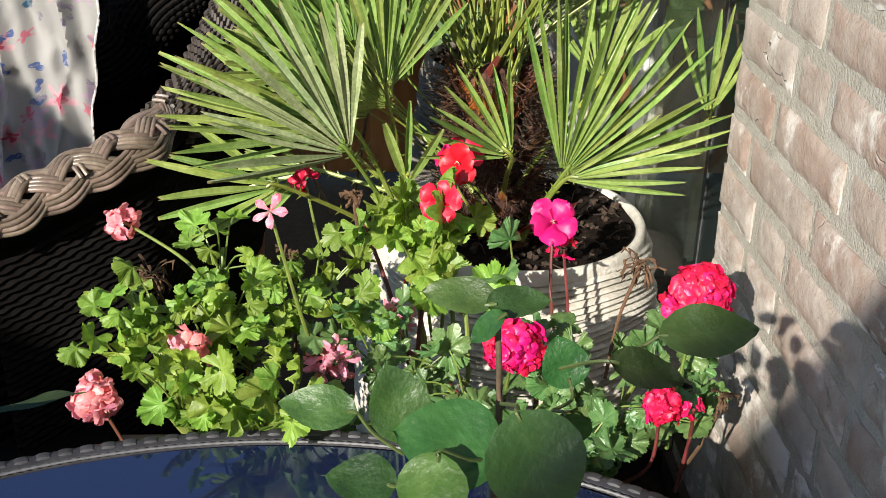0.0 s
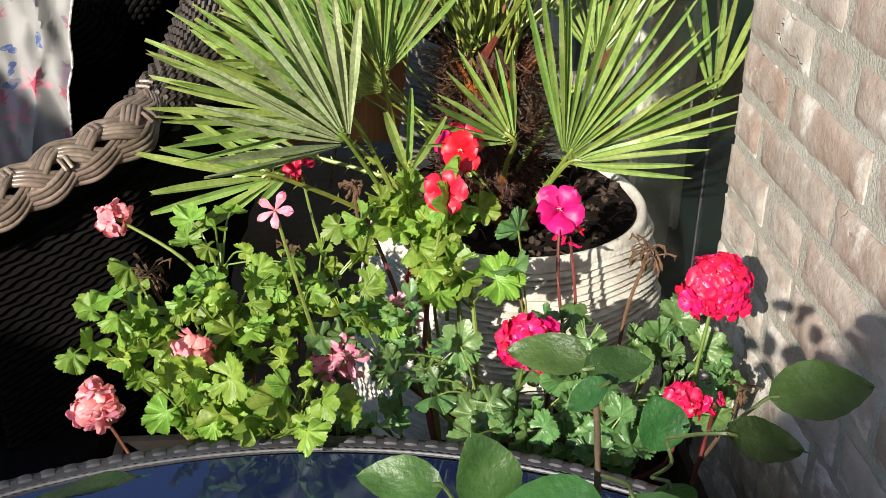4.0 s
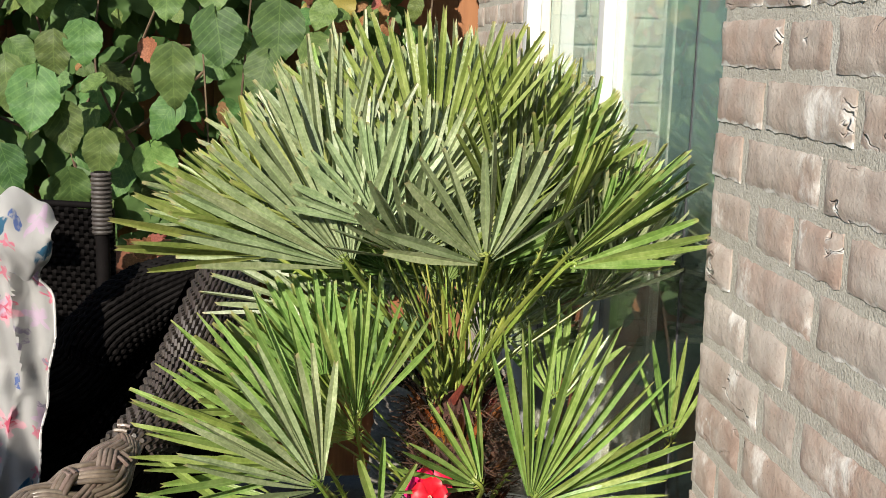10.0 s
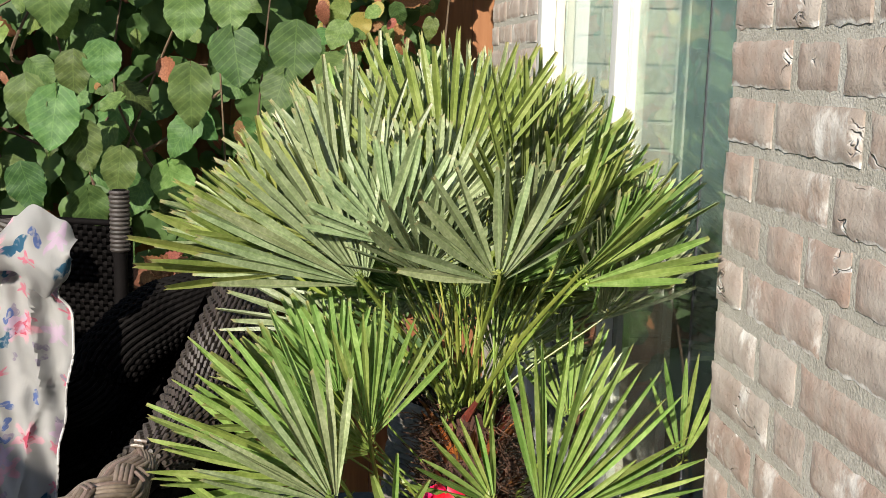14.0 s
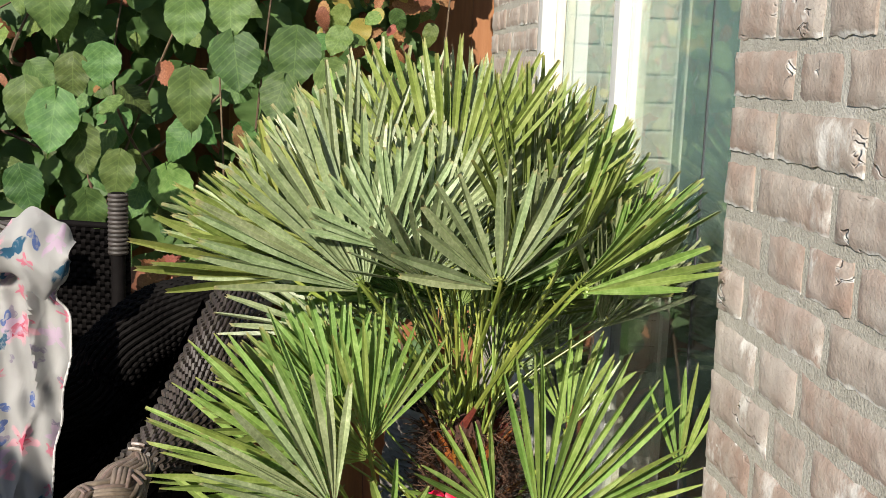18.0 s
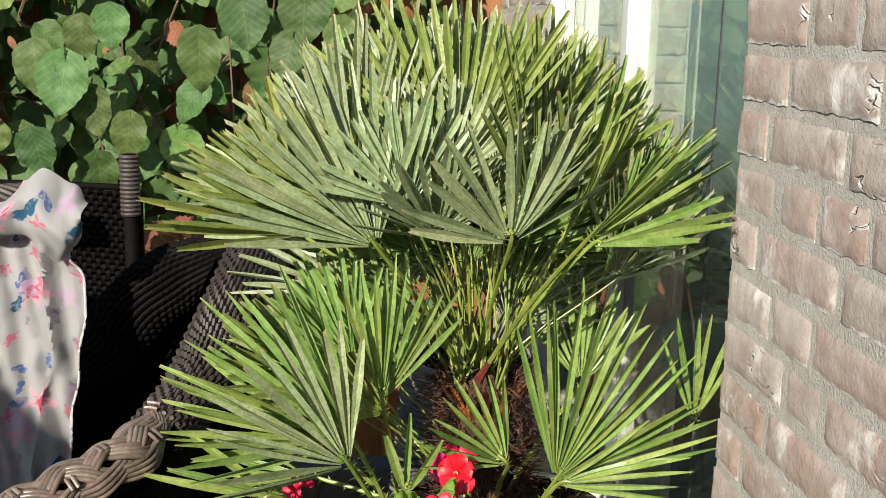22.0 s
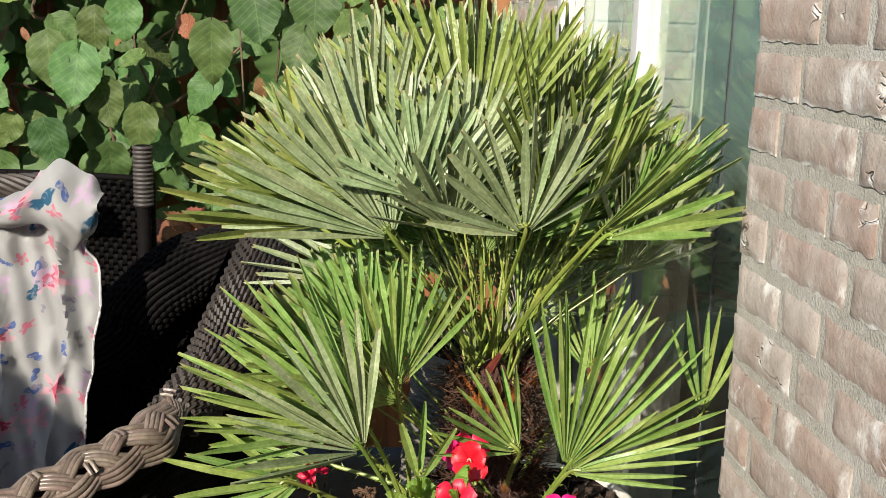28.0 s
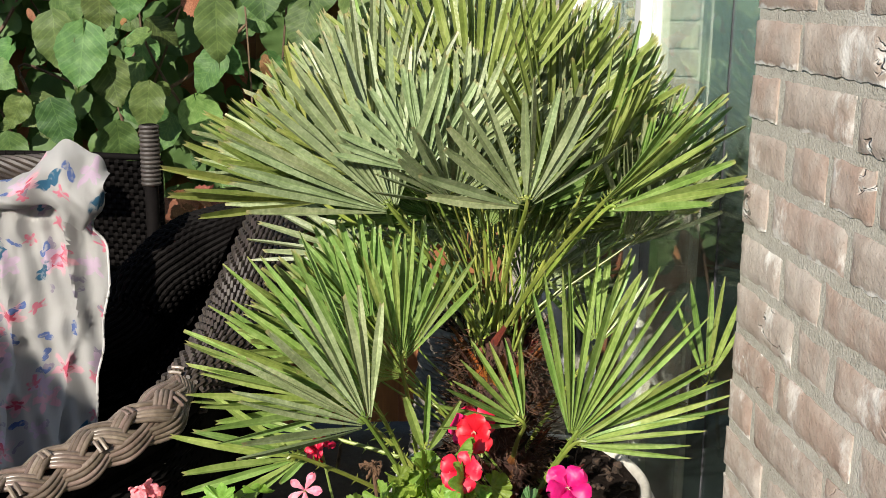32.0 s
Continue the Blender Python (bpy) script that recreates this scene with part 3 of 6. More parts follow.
# ------------------------------------------------------------------ house wall and window
wall_near = part("wall_near", box((WALL_X + 0.0007, -2.2, 0.0), (0.93, PIER_END - 0.004, 2.7)), M_MORTAR)
tagged(wall_near, "weathered brown brick wall with pale lime stains", "wall", kind="structure")
wall_far = part("wall_far", box((WALL_X + 0.0007, 2.735, 0.0), (0.93, 3.42, 2.7)), M_MORTAR)
tagged(wall_far, "sunlit brown brick wall beyond the window", "wall", kind="structure")
lintel = part("lintel", box((WALL_X + 0.02, PIER_END - 0.004, 2.25), (0.93, 2.735, 2.7)), M_MORTAR)
tagged(lintel, "mortared wall above the window", "wall", kind="structure")
sill_wall = part("threshold", box((WALL_X + 0.03, PIER_END - 0.004, 0.0), (0.93, 2.735, 0.09)), M_PAVE)
tagged(sill_wall, "grey stone threshold under the window", "threshold", kind="structure")

window = thing("window_1", "tall white framed window with dark reflecting panes", "window", kind="structure")
part("post", box((WALL_X - 0.001, 2.690, 0.09), (0.630, 2.732, 2.25), 0.003), M_WHITE, window, "white painted post")
part("bead", box((0.630, 2.694, 0.09), (0.652, 2.732, 2.25), 0.003), M_CREAM, window, "cream glazing bead")
part("post", box((0.640, 2.195, 0.09), (0.667, 2.235, 2.25), 0.003), M_WHITE, window, "white painted post")
part("bead", box((0.668, 2.175, 0.09), (0.694, 2.215, 2.25), 0.003), M_CREAM, window, "cream brush seal")
part("seal", box((GLASS_X - 0.002, 1.7640, 0.16), (GLASS_X, 1.7665, 2.18)), M_BLACK, window, "thin grey seal")
part("rail", box((0.640, PIER_END, 0.09), (0.72, 2.69, 0.16), 0.004), M_WHITE, window)
part("rail", box((0.640, PIER_END, 2.18), (0.72, 2.69, 2.25), 0.004), M_WHITE, window)
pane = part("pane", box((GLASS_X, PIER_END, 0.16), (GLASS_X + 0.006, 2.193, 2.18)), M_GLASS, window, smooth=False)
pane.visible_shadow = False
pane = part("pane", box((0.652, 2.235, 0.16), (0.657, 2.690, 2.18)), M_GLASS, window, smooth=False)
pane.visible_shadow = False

room = bmesh.new()
for lo, hi in (((0.93, 1.0, -0.05), (2.6, 3.4, 0.0)), ((0.93, 1.0, 2.7), (2.6, 3.4, 2.75)), ((2.6, 1.0, -0.05), (2.65, 3.4, 2.75)),
               ((0.93, 0.95, -0.05), (2.65, 1.0, 2.75)), ((0.93, 3.4, -0.05), (2.65, 3.45, 2.75))):
    add_box(room, lo, hi)
tagged(part("room_walls", room, M_ROOM, smooth=False), "dim painted room behind the window", "room", kind="structure")


for row in range(10, 32):
    for k, (x0, x1) in enumerate(((0.668, 0.742), (0.753, 0.920)) if row % 2 else ((0.668, 0.838), (0.850, 0.920))):
        part("brick", box((x0, 2.728, 0.02 + row * COURSE), (x1, 2.736, 0.02 + row * COURSE + 0.054), 0.002), M_REVEAL, wall_far)


def curtain(y0, y1, x):
    bm = bmesh.new()
    n = 28
    cols = []
    for i in range(n + 1):
        y = y0 + (y1 - y0) * i / n
        dx = 0.014 * math.sin(i * 1.35)
        cols.append([bm.verts.new((x + dx + s, y, z)) for s, z in ((0, 0.1), (0, 2.2), (0.004, 2.2), (0.004, 0.1))])
    for a, b in zip(cols, cols[1:]):
        for k in range(4):
            bm.faces.new((a[k], b[k], b[(k + 1) % 4], a[(k + 1) % 4]))
    ob = part("curtain", bm, M_CURTAIN)
    return tagged(ob, "pale cream curtain hanging behind the window", "curtain", group="curtains behind the window")


curtain(2.80, 3.02, 0.96)

# unseen plain wall added behind the camera to shade the lower brick wall
blocker = box((-1.31, -0.10, 0.0), (1.31, 0.0, 2.38))
bmesh.ops.transform(blocker, matrix=pose(-1.135, -1.695, 0, 0, 0, 43.7), verts=blocker.verts)
tagged(part("wall_garden", blocker, M_MORTAR), "unseen wall added behind the camera to shade the lower brickwork", "wall", kind="structure")

# unseen plain wall added at the left, shading the lower throw and the armchair
tagged(part("wall_side", box((-2.20, -2.0, 0.0), (-2.10, 0.10, 2.335)), M_MORTAR), "unseen wall added at the left to shade the lower throw and armchair", "wall", kind="structure")

# ------------------------------------------------------------------ fence behind
fence = thing("fence", "red-brown board fence behind the climber", "fence", kind="structure")
x = -2.6
while x < 0.93:
    w = rnd(0.135, 0.15)
    part("board", box((x, 3.62 + rnd(0, 0.006), 0.02), (x + w - 0.0008, 3.645, 1.95 + rnd(-0.004, 0.004)), 0.003), M_FENCE, fence)
    x += w
for z in (0.35, 1.05, 1.75):
    part("rail", box((-2.6, 3.648, z), (0.93, 3.69, z + 0.09), 0.004), M_FENCE, fence)


# ------------------------------------------------------------------ ribbed pots
def ribbed_pot(label, at, rim, height, turn, clay=M_POT):
    """A round clay pot with slanting scratched grooves and a thick rounded rim."""
    pot = thing("plant_pot", label, "plant pot", group="ribbed plant pots", at=at)

    def ripple(t, z):
        ph = z * 370 + 1.9 * math.sin(t * 2 + turn) + 1.1 * math.sin(t * 5 + z * 14) + t * 5
        w = 1 - 1.6 * abs(math.sin(ph)) ** 0.7
        w2 = math.sin(z * 190 + 2.3 * math.sin(t * 3 + turn) + t * 4)
        fade = min(1.0, max(0.0, (height - 0.016 - z) / 0.014))
        return (-0.0080 * w + 0.0018 * w2) * fade

    prof = []
    levels = [0.42 * i / 40 for i in range(40)] + [0.42 + (0.58) * i / 230 for i in range(231)]
    for s in levels:
        z = s * (height - 0.014)
        prof.append((rim * (1 + 0.21 * math.sin(math.pi * min(1.0, (1 - s) / 0.8))), z))
    r1 = prof[-1][0]
    for a in (30, 60, 90, 120, 150, 180):
        c = radians(a)
        prof.append((r1 - 0.0075 + 0.0075 * math.cos(c), height - 0.014 + 0.011 * math.sin(c)))
    for s in (0.04, 0.10, 0.16):
        prof.append((r1 - 0.0165 - s * 0.03, height - 0.014 - s))
    part("body", lathe(prof, 180, ripple), clay, pot)
    bm = lathe([(r1 - 0.0160, height - 0.009), (r1 * 0.80, height - 0.013), (r1 * 0.5, height - 0.016), (r1 * 0.25, height - 0.014), (0.004, height - 0.012)], 40,
               lambda t, z: 0.0)
    for v in bm.verts:
        v.co.z += 0.008 * noise.noise(v.co * 40)
    part("soil", bm, M_SOIL, pot, "dark crumbly potting soil")
    crumbs = bmesh.new()
    for i in range(260):
        a, d = rnd(0, 6.28), (r1 - 0.022) * math.sqrt(random.random())
        p = Vector((d * math.cos(a), d * math.sin(a), height - 0.012 + rnd(-0.002, 0.006)))
        if i % 4 == 0:
            q = p + Vector((rnd(-1, 1), rnd(-1, 1), rnd(0.0, 0.5))).normalized() * rnd(0.012, 0.04)
            add_tube(crumbs, [p, p.lerp(q, 0.5) + Vector((0, 0, 0.004)), q], 0.0011, 4)
        else:
            r = bmesh.ops.create_icosphere(crumbs, subdivisions=1, radius=rnd(0.0025, 0.007), matrix=Matrix.Translation(p))
            for v in r["verts"]:
                v.co += jitter(0.0012)
    tagged(part("mulch", crumbs, M_CRUMB, pot), kind="stuff")
    return pot


POT_A, POT_B = Vector((0.373, 1.702, 0)), Vector((0.365, 2.030, 0))
ribbed_pot("round pale clay pot with slanting grooves, holding a fan palm", POT_A, 0.184, 0.712, 0.0)
ribbed_pot("taller grooved clay pot behind the palm, shade put into its grey-brown colour", POT_B, 0.112, 0.850, 1.3, M_POT_SHADED)


# ------------------------------------------------------------------ fan palms
def leaflet_mesh(bm, length, width, dth, fold, droop, twist, split, blunt):
    """A folded, tapering blade along X from the origin, face up."""
    rows = []
    n = 8
    uv = bm.loops.layers.uv.new("UVMap")
    for i in range(n + 1):
        s = i / n
        r = 0.012 + (length - 0.012) * s
        w = min(r * dth * 0.46, width * 0.5 * (1.0 if s < 0.6 else 1 - (0.55 if blunt else 0.82) * ((s - 0.6) / 0.4) ** 1.9))
        z = -droop * s ** 2.2 * length
        a = twist * s
        f = fold * w
        ca, sa = math.cos(a), math.sin(a)
        rows.append([bm.verts.new((r, -w * ca, z - w * sa)), bm.verts.new((r, 0, z - f)), bm.verts.new((r, w * ca, z + w * sa))])
    for q, w in zip(rows, rows[1:]):
        for k in range(2):
            f = bm.faces.new((q[k], w[k], w[k + 1], q[k + 1]))
            j = rows.index(q)
            for lp, (a, b) in zip(f.loops, ((j, k), (j + 1, k), (j + 1, k + 1), (j, k + 1))):
                lp[uv].uv = (a / n, b / 2)
    if split:
        rows[-1][1].co.x -= length * 0.03
    return bm


CROWN = ((-0.20, 1.11), (-0.06, 1.23), (0.06, 1.345), (0.19, 1.425), (0.25, 1.44), (0.45, 1.405), (0.60, 1.33))


def crown_top(x):
    """Height of the domed outline of the crown."""
    x = min(max(x, CROWN[0][0]), CROWN[-1][0])
    for (x0, z0), (x1, z1) in zip(CROWN, CROWN[1:]):
        if x <= x1:
            return z0 + (z1 - z0) * (x - x0) / (x1 - x0)


def frond(palm, base, hub, tip, spread, count, face=(0.05, -1.0, 0.55), tone="green", single=True, width=0.0145, cup=0.18, droop=0.05, stalk=1.0, loose=0.036, crease=(0.5, 1.15)):
    """A fan leaf: a spined stalk from base to hub and blades that fan out round the line from hub to tip."""
    base, hub, tip = Vector(base) + jitter(loose), Vector(hub), Vector(tip)
    axis = tip - hub
    radius = axis.length
    axis.normalize()
    n = Vector(face)
    n = (n - axis * n.dot(axis)).normalized()
    mid = base.lerp(hub, 0.5)
    out = (hub - base).cross(Vector((0, 0, 1))).cross(hub - base)
    out = out.normalized() * (0.10 * (hub - base).length) if out.length > 1e-6 else Vector((0, 0, 0))
    line = smooth_path([base, mid + out * 0.3, hub, hub + axis * 0.02], 5)
    if not single:
        stalk = min(stalk, 0.5)
    bm = bmesh.new()
    m = len(line)
    add_tube(bm, line, [(0.0038 - 0.0018 * i / m) * stalk for i in range(m)], 6)
    for i in range(1, m - 1 if single else 1):
        for sgn in (-1, 1):
            a = (line[i + 1] - line[i]).normalized()
            side = a.cross(Vector((0.1, -1, 0.2))).normalized() * sgn
            p = line[i].lerp(line[i + 1], rnd(0, 1))
            q = p + side * (0.005 + rnd(0.002, 0.006)) + a * 0.003
            v = [bm.verts.new(p + a * 0.0015 + side * 0.003), bm.verts.new(p - a * 0.0015 + side * 0.003), bm.verts.new(q)]
            bm.faces.new(v)
    ob = part("frond", bm, M_PETIOLE, palm)
    if stalk == 1.0:
        foot = [base.lerp(line[1], q) if q < 0 else line[0].lerp(line[2], q) for q in (-0.35, 0.0, 0.3, 0.7)]
        part("leaf_base", add_tube(bmesh.new(), foot, [0.0068, 0.0062, 0.0050, 0.0034], 6), M_BOOT, ob)
    mtl = {"green": M_PALM, "grey": M_PALM_GREY, "yellow": M_PALM_YELLOW}[tone]
    dth = radians(spread) / max(1, count - 1)
    joined = bmesh.new()
    for i in range(count):
        u = (i / (count - 1) - 0.5) * 2 if count > 1 else 0
        a = u * radians(spread) / 2 + rnd(-0.28, 0.28) * dth
        way = axis * math.cos(a) + n.cross(axis) * math.sin(a)
        way = (way + n * (cup * u * u + rnd(-0.07, 0.07))).normalized()
        length = radius * (1.0 - 0.13 * u * u) * rnd(0.86, 1.03)
        top = crown_top(hub.x + way.x * length) + rnd(-0.035, 0.012)
        if way.z > 0.05 and hub.z + way.z * length > top:
            length = max(0.45 * length, (top - hub.z) / way.z)
        nn = (n - way * n.dot(way)).normalized()
        tilt = Matrix.Rotation(rnd(-0.5, 0.5) + 0.25 * (1 if i % 2 else -1), 3, way)
        bl = bmesh.new()
        leaflet_mesh(bl, length, width * rnd(0.85, 1.12), dth, rnd(*crease), droop * rnd(0.2, 2.2), rnd(-0.6, 0.6), random.random() < 0.6, width >= 0.0105)
        bmesh.ops.transform(bl, matrix=frame_of(way, tilt @ nn, hub), verts=bl.verts)
        if single:
            part("leaflet", bl, mtl, ob)
        else:
            me = bpy.data.meshes.new("tmp")
            bl.to_mesh(me)
            bl.free()
            joined.from_mesh(me)
            bpy.data.meshes.remove(me)
    if not single:
        tagged(part("blade_rest", joined, mtl, ob), kind="stuff")
    else:
        joined.free()
    return ob


def trunk(palm, at, height, radius, boots):
    """A fibrous stem with the torn bases of old leaves."""
    at = Vector(at)

    def lean(mesh):
        for v in mesh.verts:
            v.co.x -= 0.012 * (v.co.z - at.z) / height

    prof = [(radius * (0.9 + 0.15 * math.sin(i * 1.7)) * (1 - 0.75 * (i / 12) ** 2), height * i / 12) for i in range(13)]
    prof.append((0.003, height * 1.02))
    bm = lathe(prof, 28, lambda t, z: 0.006 * math.sin(t * 9 + z * 90))
    bmesh.ops.translate(bm, vec=at, verts=bm.verts)
    lean(bm)
    part("trunk", bm, M_FIBRE, palm, "fibrous brown palm stem")
    for i in range(boots):
        t, z = rnd(0, 6.28), rnd(0.15, 0.95) * height
        way = Vector((math.cos(t), math.sin(t) - 0.2, rnd(1.4, 2.8))).normalized()
        p = at + Vector((math.cos(t) * radius * 0.85, math.sin(t) * radius * 0.85, z))
        b = bmesh.new()
        wide = rnd(0.004, 0.008)
        side = way.cross(Vector((math.cos(t), math.sin(t), 0))).normalized()
        out = Vector((math.cos(t), math.sin(t), 0))
        rows = []
        for s, w, o in ((0.0, 0.7, 0.0), (0.35, 1.0, 0.004), (0.7, 0.75, 0.007), (1.0, 0.12, 0.012)):
            c = p + way * (s * rnd(0.03, 0.045)) + out * o
            rows.append([b.verts.new(c - side * wide * w), b.verts.new(c + out * 0.004 * w), b.verts.new(c + side * wide * w)])
        for q, r in zip(rows, rows[1:]):
            for k in range(2):
                b.faces.new((q[k], r[k], r[k + 1], q[k + 1]))
        bmesh.ops.solidify(b, geom=b.faces[:], thickness=0.002)
        lean(b)
        part("leaf_base", b, M_BOOT if random.random() < 0.6 else M_FIBRE, palm)
    hair = bmesh.new()
    for i in range(1600):
        t, z = rnd(0, 6.28), rnd(0, 1) * height
        p = at + Vector((math.cos(t) * radius * 0.95, math.sin(t) * radius * 0.95, z))
        q = p + Vector((math.cos(t), math.sin(t), rnd(-0.6, 0.8))) * rnd(0.01, 0.036) + jitter(0.01)
        add_tube(hair, [p, p.lerp(q, 0.5) + jitter(0.006), q], 0.0007, 3, False)
    lean(hair)
    tagged(part("fibre", hair, M_FIBRE, palm), kind="stuff")


def boot(palm, at, way, long, wide):
    """A broad torn leaf base, cupped, orange where it is fresh."""
    at, way = Vector(at), Vector(way).normalized()
    side, up = basis(way)
    b = bmesh.new()
    rows = []
    for i in range(6):
        q = i / 5
        w = wide * (0.75 + 0.5 * q - 1.15 * q ** 3)
        c = at + way * (long * q) - up * (0.25 * long * q * q)
        rows.append([b.verts.new(c + side * (w * j) - up * (abs(j) * w * 0.5)) for j in (-1, -0.5, 0, 0.5, 1)])
    for q, r in zip(rows, rows[1:]):
        for k in range(4):
            b.faces.new((q[k], r[k], r[k + 1], q[k + 1]))
    bmesh.ops.solidify(b, geom=b.faces[:], thickness=0.0025)
    part("leaf_base", b, M_BOOT_FRESH if random.random() < 0.6 else M_BOOT, palm)


REAR, FRONT = (0.338, 1.725, 0.895), (0.345, 1.680, 0.725)
palm = thing("fan_palm", "dense fan palm with grey-green fronds and a fibrous stem", "palm")
trunk(palm, (0.345, 1.705, 0.63), 0.29, 0.056, 70)
for k in range(15):
    a = radians(200 + 11 * k + rnd(-8, 8))
    boot(palm, (0.350 + 0.055 * math.cos(a), 1.680 + 0.055 * math.sin(a), rnd(0.685, 0.725)), (0.6 * math.cos(a), 0.6 * math.sin(a), rnd(0.5, 1.3)), rnd(0.045, 0.075), rnd(0.008, 0.015))
for k in range(12):
    a = radians(170 + 17 * k + rnd(-8, 8))
    boot(palm, (0.340 + 0.036 * math.cos(a), 1.715 + 0.036 * math.sin(a), rnd(0.845, 0.875)), (0.35 * math.cos(a), 0.35 * math.sin(a), 1.0), rnd(0.045, 0.070), rnd(0.006, 0.010))
frond(palm, (0.245, 1.610, 0.712), (0.152, 1.520, 0.866), (0.023, 1.460, 1.019), 92, 13, tone="grey", width=0.0108)
frond(palm, (0.245, 1.610, 0.712), (0.194, 1.600, 0.918), (0.222, 1.580, 1.105), 56, 12, tone="green", width=0.0092)
frond(palm, (0.245, 1.610, 0.712), (0.158, 1.560, 0.880), (-0.052, 1.520, 1.024), 82, 15, face=(-0.2, -1.0, 0.7), tone="green", width=0.0098, droop=0.02)
frond(palm, (0.245, 1.610, 0.712), (0.120, 1.640, 0.850), (-0.085, 1.600, 0.945), 50, 10, tone="green", width=0.0108)
frond(palm, FRONT, (0.167, 1.750, 0.882), (0.031, 1.800, 1.031), 110, 22, tone="green", width=0.0090)
frond(palm, (0.245, 1.610, 0.712), (0.067, 1.550, 0.813), (-0.085, 1.500, 0.828), 64, 7, tone="green", width=0.0105, droop=0.12)
frond(palm, (0.350, 1.640, 0.760), (0.344, 1.520, 0.863), (0.255, 1.500, 0.963), 84, 9, tone="green", width=0.0078, cup=0.05, loose=0.005, crease=(1.2, 2.2))
frond(palm, (0.372, 1.610, 0.700), (0.416, 1.580, 0.815), (0.535, 1.530, 1.045), 86, 17, tone="green", width=0.0092, cup=0.05, loose=0.005, crease=(1.3, 2.4))
frond(palm, FRONT, (0.491, 1.780, 0.878), (0.495, 1.800, 1.034), 84, 13, tone="green", width=0.0100)
frond(palm, (0.520, 1.60, 0.845), (0.590, 1.570, 0.895), (0.602, 1.590, 1.035), 46, 6, face=(-0.5, -1.0, 0.2), tone="green", width=0.0075, stalk=0.55)
frond(palm, (0.245, 1.610, 0.712), (0.219, 1.500, 0.834), (0.227, 1.480, 0.945), 40, 3, tone="green", width=0.0108)
frond(palm, FRONT, (0.097, 1.720, 0.769), (-0.013, 1.720, 0.752), 70, 9, tone="green", width=0.0108)
frond(palm, (0.372, 1.610, 0.700), (0.418, 1.575, 0.812), (0.575, 1.500, 0.880), 38, 6, tone="green", width=0.0074, droop=0.14, loose=0.005)
for k in range(4):
    az = radians((-56, -50, -44, -36)[k])
    way = Vector((math.sin(az), rnd(-0.35, 0.3), math.cos(az) * 0.9 + 0.15)).normalized()
    root = Vector(FRONT) + way * rnd(0.16, 0.24)
    end = root + way * rnd(0.20, 0.25)
    end.x, root.x = min(end.x, 0.585), min(root.x, 0.54)
    frond(palm, FRONT, root, end, rnd(60, 85), 12, face=(rnd(-0.5, 0.5), -1.0, rnd(0.1, 0.9)), single=False, width=0.0105)
frond(palm, FRONT, (0.156, 1.620, 0.966), (0.071, 1.600, 1.088), 100, 15, tone="green", single=False, width=0.0105)
frond(palm, FRONT, (0.113, 1.600, 0.943), (-0.001, 1.570, 1.032), 80, 14, tone="green", single=False, width=0.0105)
frond(palm, REAR, (0.091, 1.750, 1.103), (-0.078, 1.620, 1.265), 66, 16, tone="yellow", single=True, width=0.0118)
frond(palm, REAR, (0.186, 1.620, 1.113), (0.043, 1.620, 1.321), 104, 18, tone="grey", single=True, width=0.0135)
frond(palm, REAR, (0.343, 1.550, 1.132), (0.316, 1.480, 1.290), 122, 13, tone="grey", single=True, width=0.0125)
frond(palm, REAR, (0.305, 1.700, 1.120), (0.234, 1.850, 1.385), 110, 30, tone="grey", single=True, width=0.0118)
frond(palm, REAR, (0.314, 1.850, 1.116), (0.336, 2.050, 1.421), 100, 28, tone="grey", single=True, width=0.0118)
frond(palm, REAR, (0.366, 1.750, 1.127), (0.455, 1.900, 1.390), 100, 28, tone="grey", single=True, width=0.0118)
frond(palm, REAR, (0.446, 1.600, 1.126), (0.582, 1.520, 1.278), 75, 19, face=(0.85, -0.62, 0.15), tone="green", single=True, width=0.0118)
frond(palm, REAR, (0.450, 1.600, 1.118), (0.590, 1.470, 1.205), 34, 6, face=(0.3, -0.9, 0.6), tone="green", single=True, width=0.0118)
frond(palm, REAR, (0.443, 1.700, 1.121), (0.569, 1.720, 1.334), 80, 21, face=(0.85, -0.62, 0.15), tone="green", single=True, width=0.0118)
frond(palm, REAR, (0.432, 1.850, 1.117), (0.572, 1.950, 1.366), 80, 20, face=(0.85, -0.62, 0.15), tone="green", single=True, width=0.0118)
frond(palm, REAR, (0.231, 1.850, 1.107), (0.071, 1.950, 1.354), 90, 25, tone="grey", single=True, width=0.0118)
frond(palm, REAR, (0.194, 2.000, 1.098), (0.158, 2.200, 1.399), 90, 25, tone="green", single=True, width=0.0118)
frond(palm, REAR, (0.124, 1.950, 1.085), (-0.085, 2.000, 1.255), 62, 17, tone="yellow", single=True, width=0.0118)
frond(palm, REAR, (0.255, 2.100, 1.091), (0.253, 2.350, 1.432), 80, 22, tone="grey", single=False, width=0.0118)
frond(palm, REAR, (0.258, 1.600, 1.132), (0.254, 1.500, 1.243), 110, 18, tone="grey", single=False, width=0.0118)
frond(palm, REAR, (0.159, 2.000, 1.050), (0.020, 2.000, 1.150), 60, 14, tone="green", single=False, width=0.0118)
